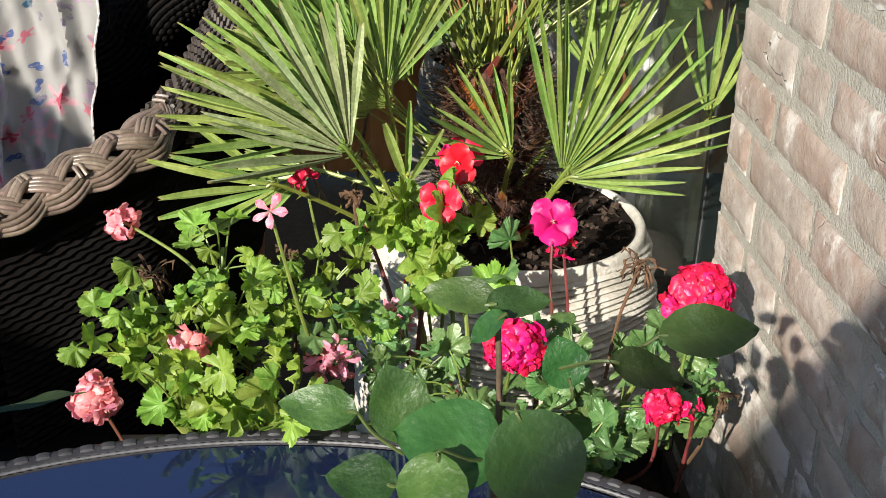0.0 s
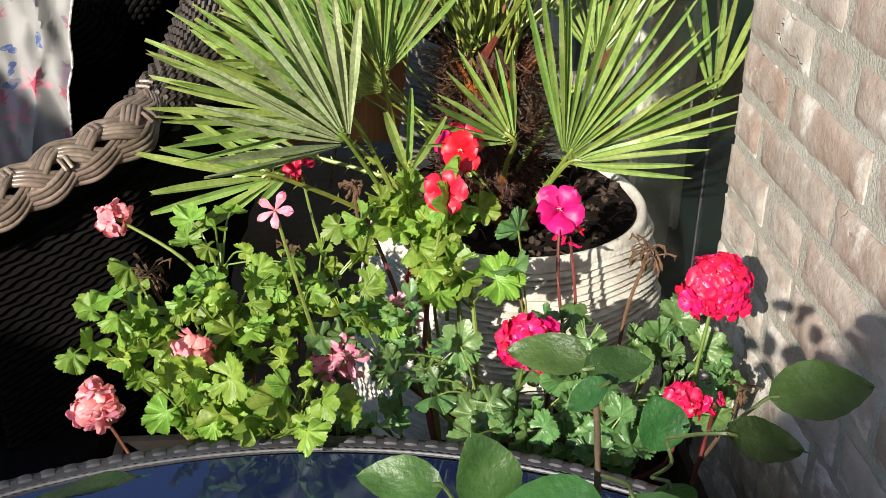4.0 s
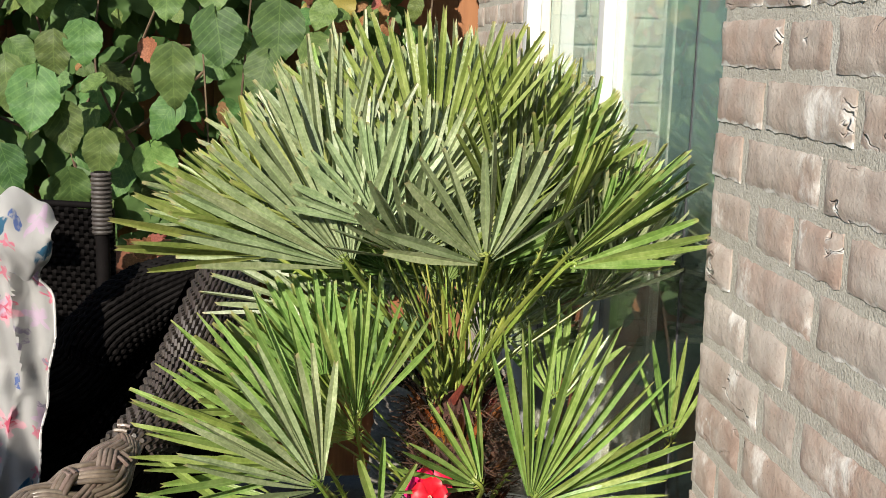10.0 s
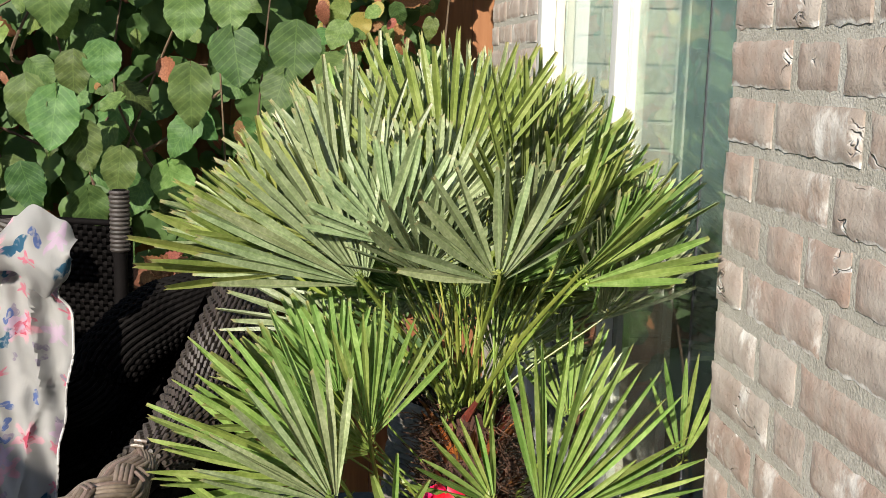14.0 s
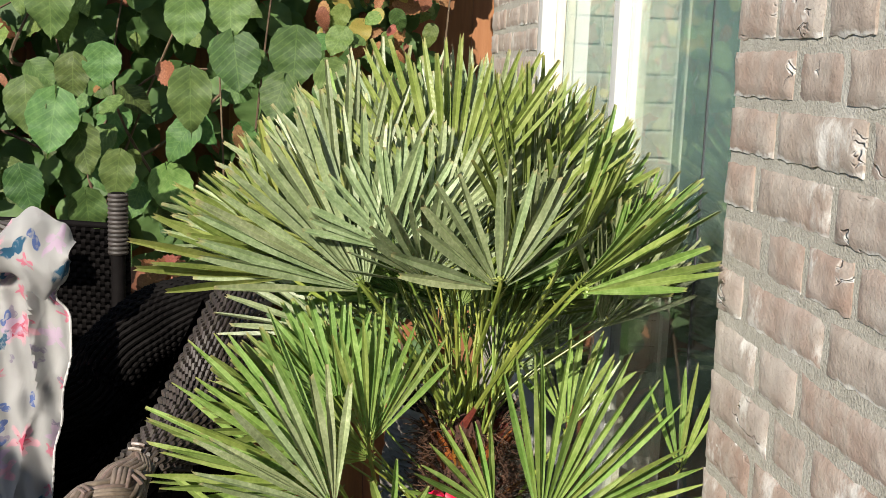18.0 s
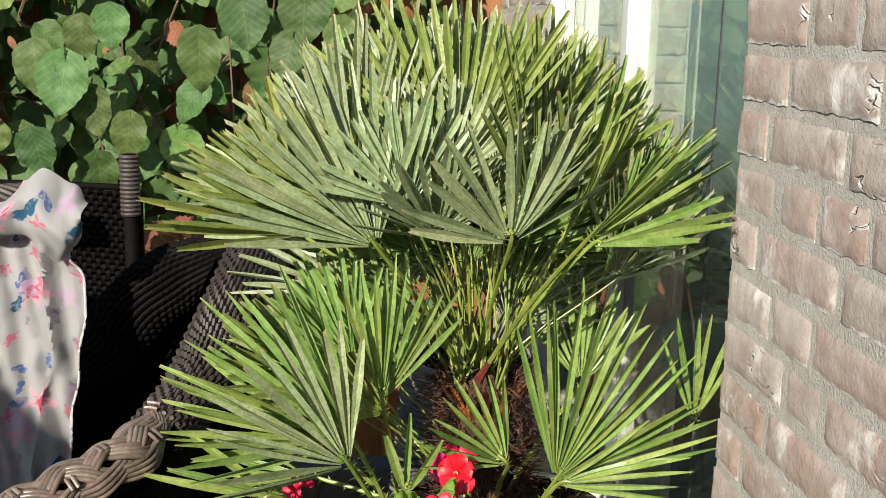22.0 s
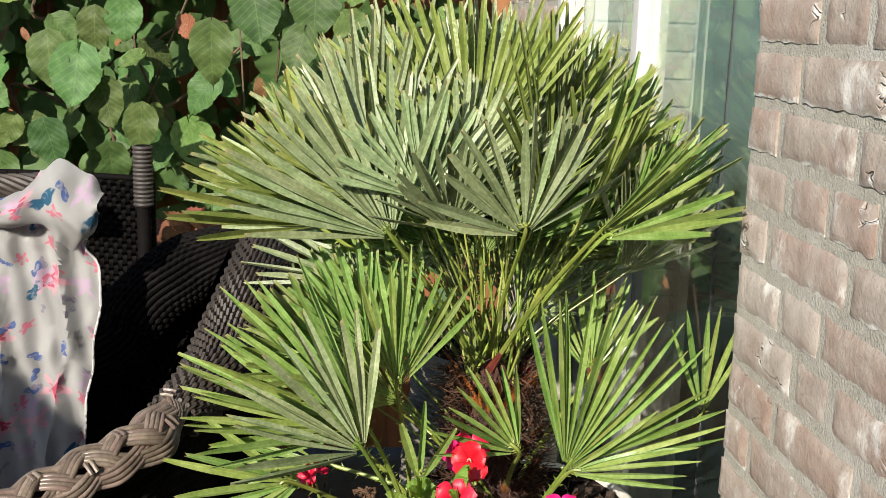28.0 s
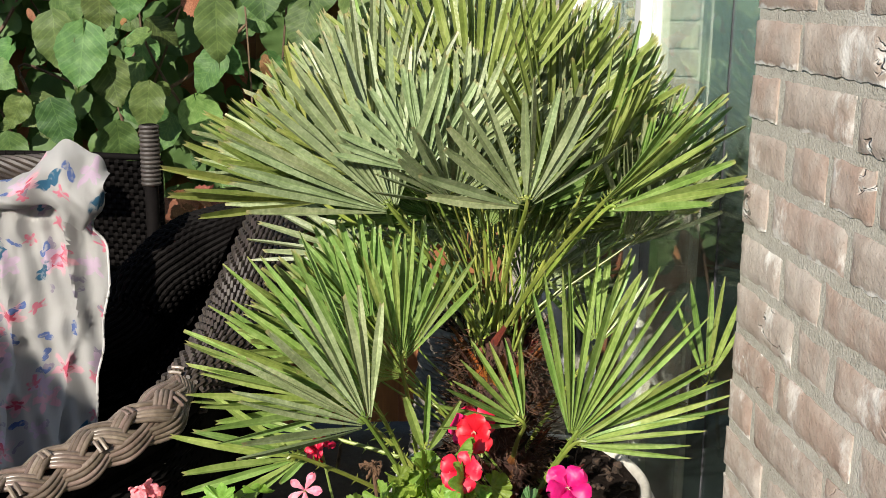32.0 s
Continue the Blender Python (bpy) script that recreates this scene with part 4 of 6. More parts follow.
for k in range(22):
    az = radians(-48 + 108 * k / 21) + rnd(-0.08, 0.08)
    way = Vector((math.sin(az) * 0.95, rnd(-0.12, 0.75), math.cos(az) * 0.8 + 0.28)).normalized()
    root = Vector(REAR) + way * rnd(0.22, 0.30)
    end = root + (way + Vector((0, 0.05, 0.12))).normalized() * rnd(0.25, 0.31)
    end.x, root.x = min(end.x, 0.600), min(root.x, 0.56)
    frond(palm, REAR, root, end, rnd(90, 130), 26, face=(rnd(-0.6, 0.4), -1.0, rnd(0.2, 1.2)) if az < 0.25 else (rnd(0.6, 1.1), -0.7, rnd(-0.1, 0.5)), tone=("grey", "green", "grey")[k % 3], single=False, width=0.0105)
for k in range(16):
    way = Vector((-0.45 + 1.15 * (k % 8) / 7 + rnd(-0.06, 0.06), 0.35 + 0.25 * (k // 8), 1.0)).normalized()
    root = Vector(REAR) + way * rnd(0.17, 0.25)
    end = root + way * rnd(0.16, 0.22)
    end.x, root.x = min(end.x, 0.585), min(root.x, 0.55)
    frond(palm, REAR, root, end, rnd(110, 150), 24, face=(rnd(-0.9, 0.2), -1.0, rnd(-0.2, 0.6)), tone="green", single=False, width=0.0125)
frond(palm, REAR, (0.225, 1.640, 1.160), (0.180, 1.620, 1.304), 110, 18, tone="grey", single=False, width=0.011)
frond(palm, REAR, (0.270, 1.660, 1.179), (0.292, 1.700, 1.329), 100, 18, tone="grey", single=False, width=0.011)
frond(palm, REAR, (0.154, 1.680, 1.153), (0.053, 1.680, 1.276), 100, 17, tone="yellow", single=False, width=0.011)
frond(palm, REAR, (0.388, 1.620, 1.172), (0.436, 1.600, 1.296), 100, 17, face=(0.7, -0.7, 0.2), tone="grey", single=False, width=0.011)
frond(palm, REAR, (0.349, 1.700, 1.189), (0.375, 1.760, 1.344), 90, 17, tone="grey", single=False, width=0.011)
frond(palm, REAR, (0.096, 1.700, 1.141), (-0.030, 1.660, 1.245), 58, 11, tone="green", single=False, width=0.011)
frond(palm, REAR, (0.449, 1.660, 1.151), (0.527, 1.640, 1.280), 80, 15, face=(0.85, -0.62, 0.15), tone="green", single=False, width=0.011)
frond(palm, REAR, (0.500, 1.93, 0.98), (0.560, 1.95, 1.14), 110, 16, tone="grey", single=False, width=0.0115)
frond(palm, REAR, (0.440, 2.00, 0.97), (0.470, 2.08, 1.15), 120, 20, tone="grey", single=False, width=0.0120)
frond(palm, REAR, (0.420, 2.02, 0.90), (0.500, 2.10, 1.04), 120, 20, tone="grey", single=False, width=0.0120)
# mostly hidden rear fronds, added to shade the window post
frond(palm, REAR, (0.250, 2.10, 0.95), (0.200, 2.32, 1.10), 120, 22, tone="grey", single=False, width=0.0125)
frond(palm, REAR, (0.330, 2.10, 0.93), (0.360, 2.35, 1.08), 120, 22, tone="grey", single=False, width=0.0125)
frond(palm, REAR, (0.160, 2.05, 0.95), (0.050, 2.22, 1.06), 110, 20, tone="grey", single=False, width=0.0125)


# ------------------------------------------------------------------ round table
def round_table():
    c, r, z = Vector((0.090, 0.535, 0)), 0.615, 0.72
    t = thing("round_table", "round black glass table with a woven black rim", "table", at=c)
    bm = lathe([(0.004, z - 0.008), (r - 0.01, z - 0.008), (r - 0.008, z - 0.004), (r - 0.010, z), (0.004, z)], 128)
    part("tabletop", bm, M_TABLE, t, "glossy black glass top", smooth=False)
    bead = bmesh.new()
    ring = [Vector((math.cos(a) * (r - 0.006), math.sin(a) * (r - 0.006), z + 0.0018)) for a in (2 * math.pi * k / 900 for k in range(901))]
    add_tube(bead, ring, [0.0019 if k % 2 else 0.0012 for k in range(901)], 6, False)
    part("bead", bead, M_BEAD, t, "thin grey roped beading")
    prof = ((r - 0.003, z - 0.004), (r - 0.001, z + 0.0015), (r + 0.006, z + 0.0035), (r + 0.014, z + 0.001), (r + 0.019, z - 0.008), (r + 0.018, z - 0.022), (r - 0.003, z - 0.028), (r - 0.003, z - 0.004))
    part("rim_band", lathe(prof, 1100, lambda a, zz: 0.0007 if round(a * 1100 / 6.2831853) % 2 else -0.0003), M_BLACK, t, "ribbed dark grey woven band")
    n = 206
    for k in range(n):
        if not (-10 < 360 * k / n < 190):
            continue
        b = bmesh.new()
        cols = []
        for j in range(5):
            a = 2 * math.pi * (k + 0.18 + 0.62 * j / 4) / n
            h = (-0.0006, 0.0003, 0.0004, 0.0003, -0.0006)[j]
            cols.append([b.verts.new((math.cos(a) * rr, math.sin(a) * rr, zz + h)) for rr, zz in ((r + 0.0020, z + 0.0015), (r + 0.0035, z + 0.0042), (r + 0.0075, z + 0.0048), (r + 0.0115, z + 0.0036), (r + 0.0125, z + 0.0005))])
        for p, q in zip(cols, cols[1:]):
            for i in range(5):
                b.faces.new((p[i], p[(i + 1) % 5], q[(i + 1) % 5], q[i]))
        b.faces.new(cols[0][::-1])
        b.faces.new(cols[-1])
        part("rim_strand", b, M_BLACK, t)
    part("apron", lathe([(r - 0.03, z - 0.07), (r - 0.012, z - 0.07), (r - 0.012, z - 0.009), (r - 0.03, z - 0.009), (r - 0.03, z - 0.07)], 96), M_BLACK, t)
    for k in range(4):
        a = radians(45 + 90 * k)
        p = Vector((math.cos(a) * 0.42, math.sin(a) * 0.42, 0))
        part("leg", add_tube(bmesh.new(), [p, p * 0.95 + Vector((0, 0, z - 0.06))], 0.025, 10), M_BLACK, t)
    return t


round_table()

random.seed(21)


# ------------------------------------------------------------------ geraniums
def ger_leaf(lobes, cupd, seed):
    """A round scalloped leaf with radial pleats, lying in XY, stalk end at the origin, about 1 across."""
    rs = random.Random(seed)
    bm = bmesh.new()
    n = lobes * 10
    gap = radians(38)
    ph = rs.uniform(0, 6)
    c = bm.verts.new((0.0, 0, 0))
    rings = []
    for f in (0.35, 0.7, 1.0):
        ring = []
        for k in range(n + 1):
            t = -math.pi + gap / 2 + (2 * math.pi - gap) * k / n
            lobe = abs(math.sin(lobes * (t + math.pi) / 2))
            scal = 0.60 + 0.30 * lobe ** 0.6 + 0.13 * abs(math.sin(lobes * 2.5 * (t + math.pi))) + 0.03 * math.sin(5.3 * k + ph)
            r = 0.5 * f * (scal if f > 0.5 else 1)
            z = cupd * f * f * 0.42 + 0.055 * f * math.cos(lobes * t) + 0.085 * f * math.sin(2 * t + ph) + 0.04 * f * f * math.sin(5 * t + 2 * ph)
            ring.append(bm.verts.new((r * math.cos(t) + 0.08, r * math.sin(t), z)))
        rings.append(ring)
    for k in range(n):
        bm.faces.new((c, rings[0][k], rings[0][k + 1]))
        for a, b in zip(rings, rings[1:]):
            bm.faces.new((a[k], b[k], b[k + 1], a[k + 1]))
    return bm


def petal_mesh(width, notch):
    """A rounded, slightly cupped petal along X, one long."""
    bm = bmesh.new()
    rows = []
    for i in range(8):
        s = i / 7
        w = width * (0.14 + 0.86 * (s / 0.62) ** 1.15) if s < 0.62 else width * math.sqrt(max(0.02, 1 - ((s - 0.62) / 0.385) ** 2))
        wave = rnd(-0.05, 0.05)
        rows.append([bm.verts.new((s - (notch if (i == 7 and j == 0) else 0), j * w * 0.5, 0.16 * math.sin(s * 2.4) - 0.12 * j * j + wave * j + 0.05 * math.sin(j * 5 + s * 9 + notch * 40) + 0.05 * s * s * math.sin(j * 7 + notch * 60))) for j in (-1, -0.5, 0, 0.5, 1)])
    for a, b in zip(rows, rows[1:]):
        for k in range(4):
            bm.faces.new((a[k], b[k], b[k + 1], a[k + 1]))
    return bm


LEAVES = {m.name: [mesh_of(ger_leaf(l, c, s), "leaf", m) for l, c, s in ((7, 0.25, 1), (6, -0.25, 2), (8, 0.5, 3), (7, -0.5, 4), (5, 0.1, 5))] for m in (M_GER, M_GER_DARK)}


def floret(head, mtl, at, way, size, narrow, petals=5):
    """A five-petalled flower that faces along way."""
    bm = bmesh.new()
    a, b = basis(Vector(way))
    spin = rnd(0, 6.28)
    for k in range(petals):
        t = spin + 2 * math.pi * k / petals + rnd(-0.15, 0.15)
        x = (a * math.cos(t) + b * math.sin(t)) + Vector(way).normalized() * rnd(-0.1, 0.62)
        pm = petal_mesh(rnd(0.42, 0.55) if narrow else rnd(0.80, 1.10), rnd(0, 0.14))
        bmesh.ops.transform(pm, matrix=frame_of(x, way, at) @ Matrix.Scale(size * rnd(0.42, 0.56), 4), verts=pm.verts)
        me = bpy.data.meshes.new("tmp")
        pm.to_mesh(me)
        pm.free()
        bm.from_mesh(me)
        bpy.data.meshes.remove(me)
    ob = part("floret", bm, mtl, head)
    if size > 0.043 and petals == 5:
        w = Vector(way).normalized()
        st = bmesh.new()
        for k in range(5):
            add_tube(st, [Vector(at), Vector(at) + w * size * 0.10 + jitter(size * 0.03), Vector(at) + w * size * 0.2 + jitter(size * 0.05)], size * 0.008, 4)
        part("stamen_tuft", st, M_STAMEN, head)
    return ob


def flower_head(plant, at, radius, count, size, mtls, label, narrow=False, root=None, stem=M_STEM, face=(-0.2, -0.75, 0.6)):
    """A head of florets on a stalk."""
    at = Vector(at)
    root = Vector(root) if root else Vector((at.x + rnd(-0.02, 0.02), at.y + 0.05, at.z - 0.16))
    st = bmesh.new()
    line = smooth_path([root, root.lerp(at, 0.5) + jitter(0.012), at], 6)
    add_tube(st, line, [0.0024 - 0.0008 * i / len(line) for i in range(len(line))], 6)
    head = part("flower_head", st, stem, plant, label)
    f = Vector(face).normalized()
    for i in range(count):
        if count == 1:
            way, p = f, at
        else:
            z = 1 - 1.55 * (i + 0.5) / count
            t = i * 2.39996
            s = math.sqrt(max(0, 1 - z * z))
            a, b = basis(f)
            way = (f * z + a * (s * math.cos(t)) + b * (s * math.sin(t)) + jitter(0.3)).normalized()
            p = at + way * radius * rnd(0.62, 0.98) * (0.8 + 0.3 * abs(way.x))
        floret(head, random.choice(mtls), p, way, size * rnd(0.85, 1.15), narrow)
    return head


def leaf_cluster(plant, mtl, at, spread, count, size, root, face=(-0.25, -0.6, 0.8)):
    """Leaves on stalks about one spot, with the shoot that carries them."""
    at, root = Vector(at), Vector(root)
    sh = bmesh.new()
    line = smooth_path([root, root.lerp(at, 0.55) + jitter(0.02), at - Vector((0, -0.015, 0.02))], 6)
    add_tube(sh, line, [0.0036 - 0.0014 * i / len(line) for i in range(len(line))], 6)
    shoot = part("shoot", sh, M_STEM if random.random() < 0.7 else M_STEM_RED, plant)
    node = line[-1]
    stalks = bmesh.new()
    for i in range(count):
        p = at + Vector((random.gauss(0, spread), random.gauss(0, spread * 0.7), random.gauss(0, spread * 0.75)))
        far = (1.53 - p.y) / 0.795
        if 0.36 < p.x + 0.47 * far < 0.58 and 0.59 < p.z - 0.40 * far < 0.72 and random.random() < 0.7:
            continue
        n = (Vector(face) + jitter(0.75)).normalized()
        x = (Vector((p.x - node.x, p.y - node.y, (p.z - node.z) * 0.4 - 0.004)) + jitter(0.02)).normalized()
        s = size * rnd(0.62, 1.2)
        ob = part("leaf", random.choice(LEAVES[mtl.name]), mtl, plant)
        ob.matrix_local = frame_of(x, n, p) @ Matrix.Scale(s, 4)
        add_tube(stalks, smooth_path([line[-3] + jitter(0.004), line[-3].lerp(p, 0.6) + Vector((0, 0, 0.006)), p], 3), 0.0011, 4, False)
    tagged(part("stalk_tangle", stalks, M_STEM, shoot), kind="stuff")


def planter(label, at, size):
    """A dark oblong planter, almost hidden by its plants."""
    p = thing("planter", label, "planter", group="planters behind the table", at=at)
    x, y, z = size
    bm = bmesh.new()
    for lo, hi in (((-x, -y, 0), (x, -y + 0.012, z)), ((-x, y - 0.012, 0), (x, y, z)), ((-x, -y + 0.012, 0), (-x + 0.012, y - 0.012, z)), ((x - 0.012, -y + 0.012, 0), (x, y - 0.012, z)), ((-x + 0.012, -y + 0.012, 0), (x - 0.012, y - 0.012, 0.012))):
        add_box(bm, lo, hi, 0.003)
    part("body", bm, M_PLANTER, p)
    part("soil", box((-x + 0.013, -y + 0.013, 0.1), (x - 0.013, y - 0.013, z - 0.03)), M_SOIL, p)
    return p


planter("dark oblong planter full of geraniums behind the table", (0.02, 1.335, 0), (0.15, 0.085, 0.54))
planter("dark oblong planter full of geraniums beside the brick wall", (0.37, 1.300, 0), (0.17, 0.09, 0.54))
pink_ger = thing("geranium", "trailing geranium with pink flowers and scalloped green leaves", "geranium", group="geraniums in planters")
red_ger = thing("geranium", "bushy geranium with crimson flower heads and dark leaves", "geranium", group="geraniums in planters")
PR, RR = (0.03, 1.335, 0.515), (0.37, 1.31, 0.515)
for q, c in (((0.008, 1.421, 0.804), 7), ((0.023, 1.344, 0.765), 9), ((-0.056, 1.344, 0.766), 8), ((-0.082, 1.323, 0.745), 6), ((-0.094, 1.296, 0.735), 5), ((-0.026, 1.268, 0.724), 8),
             ((0.002, 1.226, 0.700), 8), ((0.083, 1.198, 0.705), 7), ((0.045, 1.303, 0.735), 9), ((0.095, 1.351, 0.755), 8), ((0.117, 1.386, 0.770), 8), ((0.156, 1.337, 0.742), 7), ((-0.014, 1.344, 0.74), 6), ((-0.013, 1.20, 0.745), 5)):
    leaf_cluster(pink_ger, M_GER, q, 0.028, int(c * 1.35), 0.037, PR)
for q, c in (((0.080, 1.162, 0.738), 5), ((0.112, 1.165, 0.762), 6), ((0.018, 1.175, 0.752), 5)):
    leaf_cluster(pink_ger, M_GER, q, 0.020, c + 2, 0.043, PR)
for q, c in (((0.166, 1.463, 0.820), 5), ((0.218, 1.449, 0.812), 7), ((0.262, 1.442, 0.806), 6), ((0.243, 1.407, 0.786), 7), ((0.282, 1.379, 0.772), 6)):
    leaf_cluster(red_ger, M_GER, q, 0.026, int(c * 1.4), 0.052, (0.25, 1.34, 0.515))
for q, c in (((0.199, 1.323, 0.740), 6), ((0.169, 1.296, 0.730), 6), ((0.252, 1.296, 0.730), 8), ((0.335, 1.365, 0.760), 7), ((0.363, 1.323, 0.745), 8), ((0.262, 1.254, 0.715), 8),
             ((0.356, 1.261, 0.715), 9), ((0.384, 1.296, 0.728), 8), ((0.410, 1.226, 0.700), 7), ((0.431, 1.212, 0.690), 6), ((0.505, 1.261, 0.715), 7), ((0.481, 1.296, 0.730), 7), ((0.318, 1.219, 0.700), 8), ((0.205, 1.275, 0.72), 7), ((0.45, 1.25, 0.68), 6),
             ((0.18, 1.225, 0.68), 6), ((0.25, 1.205, 0.675), 7), ((0.32, 1.195, 0.665), 7), ((0.39, 1.185, 0.66), 6)):
    leaf_cluster(red_ger, M_GER_DARK, q, 0.024, int(c * 1.3), 0.041, RR)

flower_head(pink_ger, (0.082, 1.281, 0.896), 0.0, 1, 0.046, [M_PINK], "single pink flower on a long stalk", True, (0.13, 1.30, 0.68), face=(-0.3, -0.8, 0.3))
flower_head(pink_ger, (-0.116, 1.500, 0.786), 0.014, 7, 0.034, [M_SALMON, M_PINK], "fading salmon pink flower head", False, (0.03, 1.36, 0.73))
flower_head(pink_ger, (-0.009, 1.270, 0.746), 0.014, 7, 0.036, [M_SALMON, M_PINK, M_SALMON], "salmon pink flower head half hidden by leaves")
flower_head(pink_ger, (-0.104, 1.262, 0.694), 0.018, 12, 0.038, [M_SALMON, M_PINK], "full salmon pink flower head", False, (-0.06, 1.24, 0.60), M_STEM_RED)
flower_head(pink_ger, (0.136, 1.290, 0.723), 0.014, 8, 0.044, [M_PINK, M_PINK, M_SALMON], "pale pink ruffled flower head", True)
flower_head(pink_ger, (0.207, 1.355, 0.738), 0.011, 6, 0.040, [M_PINK], "pale pink drooping flower head", True)
flower_head(red_ger, (0.224, 1.450, 0.726), 0.006, 2, 0.026, [M_SCARLET], "small scarlet flower", False)
flower_head(red_ger, (0.256, 1.422, 0.848), 0.0, 1, 0.056, [M_SCARLET], "broad open scarlet flower", False, (0.25, 1.42, 0.66), face=(-0.15, -0.85, 0.4))
flower_head(red_ger, (0.279, 1.486, 0.868), 0.0, 1, 0.052, [M_SCARLET], "open scarlet flower before the palm stem", False, (0.26, 1.43, 0.68), face=(-0.3, -0.8, 0.5))
flower_head(red_ger, (0.286, 1.585, 0.832), 0.013, 5, 0.046, [M_SCARLET, M_SCARLET, M_RED], "scarlet flower before the palm stem", False, (0.26, 1.43, 0.68))
flower_head(red_ger, (0.388, 1.452, 0.809), 0.0, 1, 0.060, [M_MAGENTA], "open magenta flower", False, (0.405, 1.40, 0.62), M_STEM_RED, face=(-0.1, -0.85, 0.45))
flower_head(red_ger, (0.402, 1.452, 0.774), 0.014, 4, 0.026, [M_RED], "wilting crimson florets", True, (0.405, 1.40, 0.62), M_STEM_RED)
flower_head(red_ger, (0.507, 1.250, 0.818), 0.031, 60, 0.029, [M_RED], "full round crimson flower head", False, (0.50, 1.27, 0.62))
flower_head(red_ger, (0.325, 1.250, 0.760), 0.027, 28, 0.030, [M_RED, M_RED, M_MAGENTA], "loose crimson flower head", False)
flower_head(red_ger, (0.460, 1.175, 0.737), 0.014, 11, 0.027, [M_RED], "small crimson flower head", False, (0.44, 1.23, 0.6), M_STEM_RED)
flower_head(red_ger, (0.492, 1.172, 0.735), 0.008, 3, 0.018, [M_RED], "crimson bud", False, (0.50, 1.22, 0.6), M_STEM_RED)
flower_head(red_ger, (0.089, 1.620, 0.793), 0.012, 4, 0.030, [M_SCARLET], "scarlet flower behind the fronds", False, (0.16, 1.44, 0.66))
flower_head(red_ger, (0.240, 1.175, 0.655), 0.012, 4, 0.026, [M_SCARLET], "scarlet flower low behind the table", False)


def dry_head(plant, at, r, root, n=26):
    """A withered flower head, a tangle of brown threads."""
    at = Vector(at)
    bm = bmesh.new()
    add_tube(bm, smooth_path([Vector(root), Vector(root).lerp(at, 0.5) + jitter(0.01), at], 5), 0.0022, 6)
    for i in range(n):
        a = (jitter(1).normalized() + Vector((0, 0, -0.35))).normalized()
        p = at + jitter(r * 0.25)
        q = p + a * r * rnd(0.5, 1.0)
        e = q + Vector((rnd(-0.4, 0.4), rnd(-0.4, 0.4), -1)) * r * rnd(0.15, 0.45)
        add_tube(bm, [p, p.lerp(q, 0.6) + Vector((0, 0, r * 0.12)), q, e], [0.0007, 0.0008, 0.0022, 0.0006], 5, False)
    tagged(part("dry_head", bm, M_DRY, plant, "withered brown flower head"), kind="stuff")


dry_head(pink_ger, (-0.071, 1.400, 0.765), 0.026, (-0.03, 1.37, 0.62))
dry_head(pink_ger, (0.085, 1.40, 0.79), 0.016, (0.09, 1.38, 0.66), 24)
dry_head(red_ger, (0.488, 1.420, 0.768), 0.026, (0.45, 1.38, 0.64))
dry_head(red_ger, (0.53, 1.20, 0.73), 0.016, (0.50, 1.22, 0.62), 18)
dry_head(red_ger, (0.155, 1.50, 0.82), 0.016, (0.18, 1.45, 0.68), 24)


# ------------------------------------------------------------------ rose shoot before the lens
def oval_leaf(width, seed, heart=0.0, point=0.10, teeth=0.004, curl=0.12, base=0.80, ruffle=0.0):
    """A broad leaf along X, one long, with a fine toothed edge and a pressed-in midrib."""
    rs = random.Random(seed)
    bm = bmesh.new()
    rows = []
    n = 14
    ph = rs.uniform(0, 6)
    for i in range(n + 1):
        s = i / n
        w = width * 0.5 * (math.sin(math.pi * s ** base) ** 0.72 if 0 < s < 1 else 0.0)
        w = max(w, 0.008)
        tooth = teeth * (1 if i % 2 else -1) if 0 < i < n else 0
        row = []
        for j in (-1, -0.55, 0, 0.55, 1):
            x = s + (heart * (abs(j) ** 2) * -0.22 * max(0, 0.35 - s) / 0.35) + (point * s ** 6 if j == 0 else 0)
            z = 0.06 * abs(j) * (0.4 + w) - curl * s * s + 0.02 * math.sin(9 * s + j * 2 + ph) + (0.0 if j else -0.015) + ruffle * abs(j) * math.sin(s * 15 + ph + j)
            row.append(bm.verts.new((x, j * (w + (tooth if abs(j) == 1 else 0)), z)))
        rows.append(row)
    for a, b in zip(rows, rows[1:]):
        for k in range(4):
            bm.faces.new((a[k], b[k], b[k + 1], a[k + 1]))
    return bm


ROSE_LEAF = [mesh_of(oval_leaf(w, s), "leaf", M_ROSE_LEAF) for w, s in ((0.86, 1), (0.78, 2), (0.90, 3))]
ROSE_LONG = [mesh_of(oval_leaf(w, s), "leaf", M_ROSE_LEAF) for w, s in ((0.56, 4), (0.52, 5), (0.60, 6))]


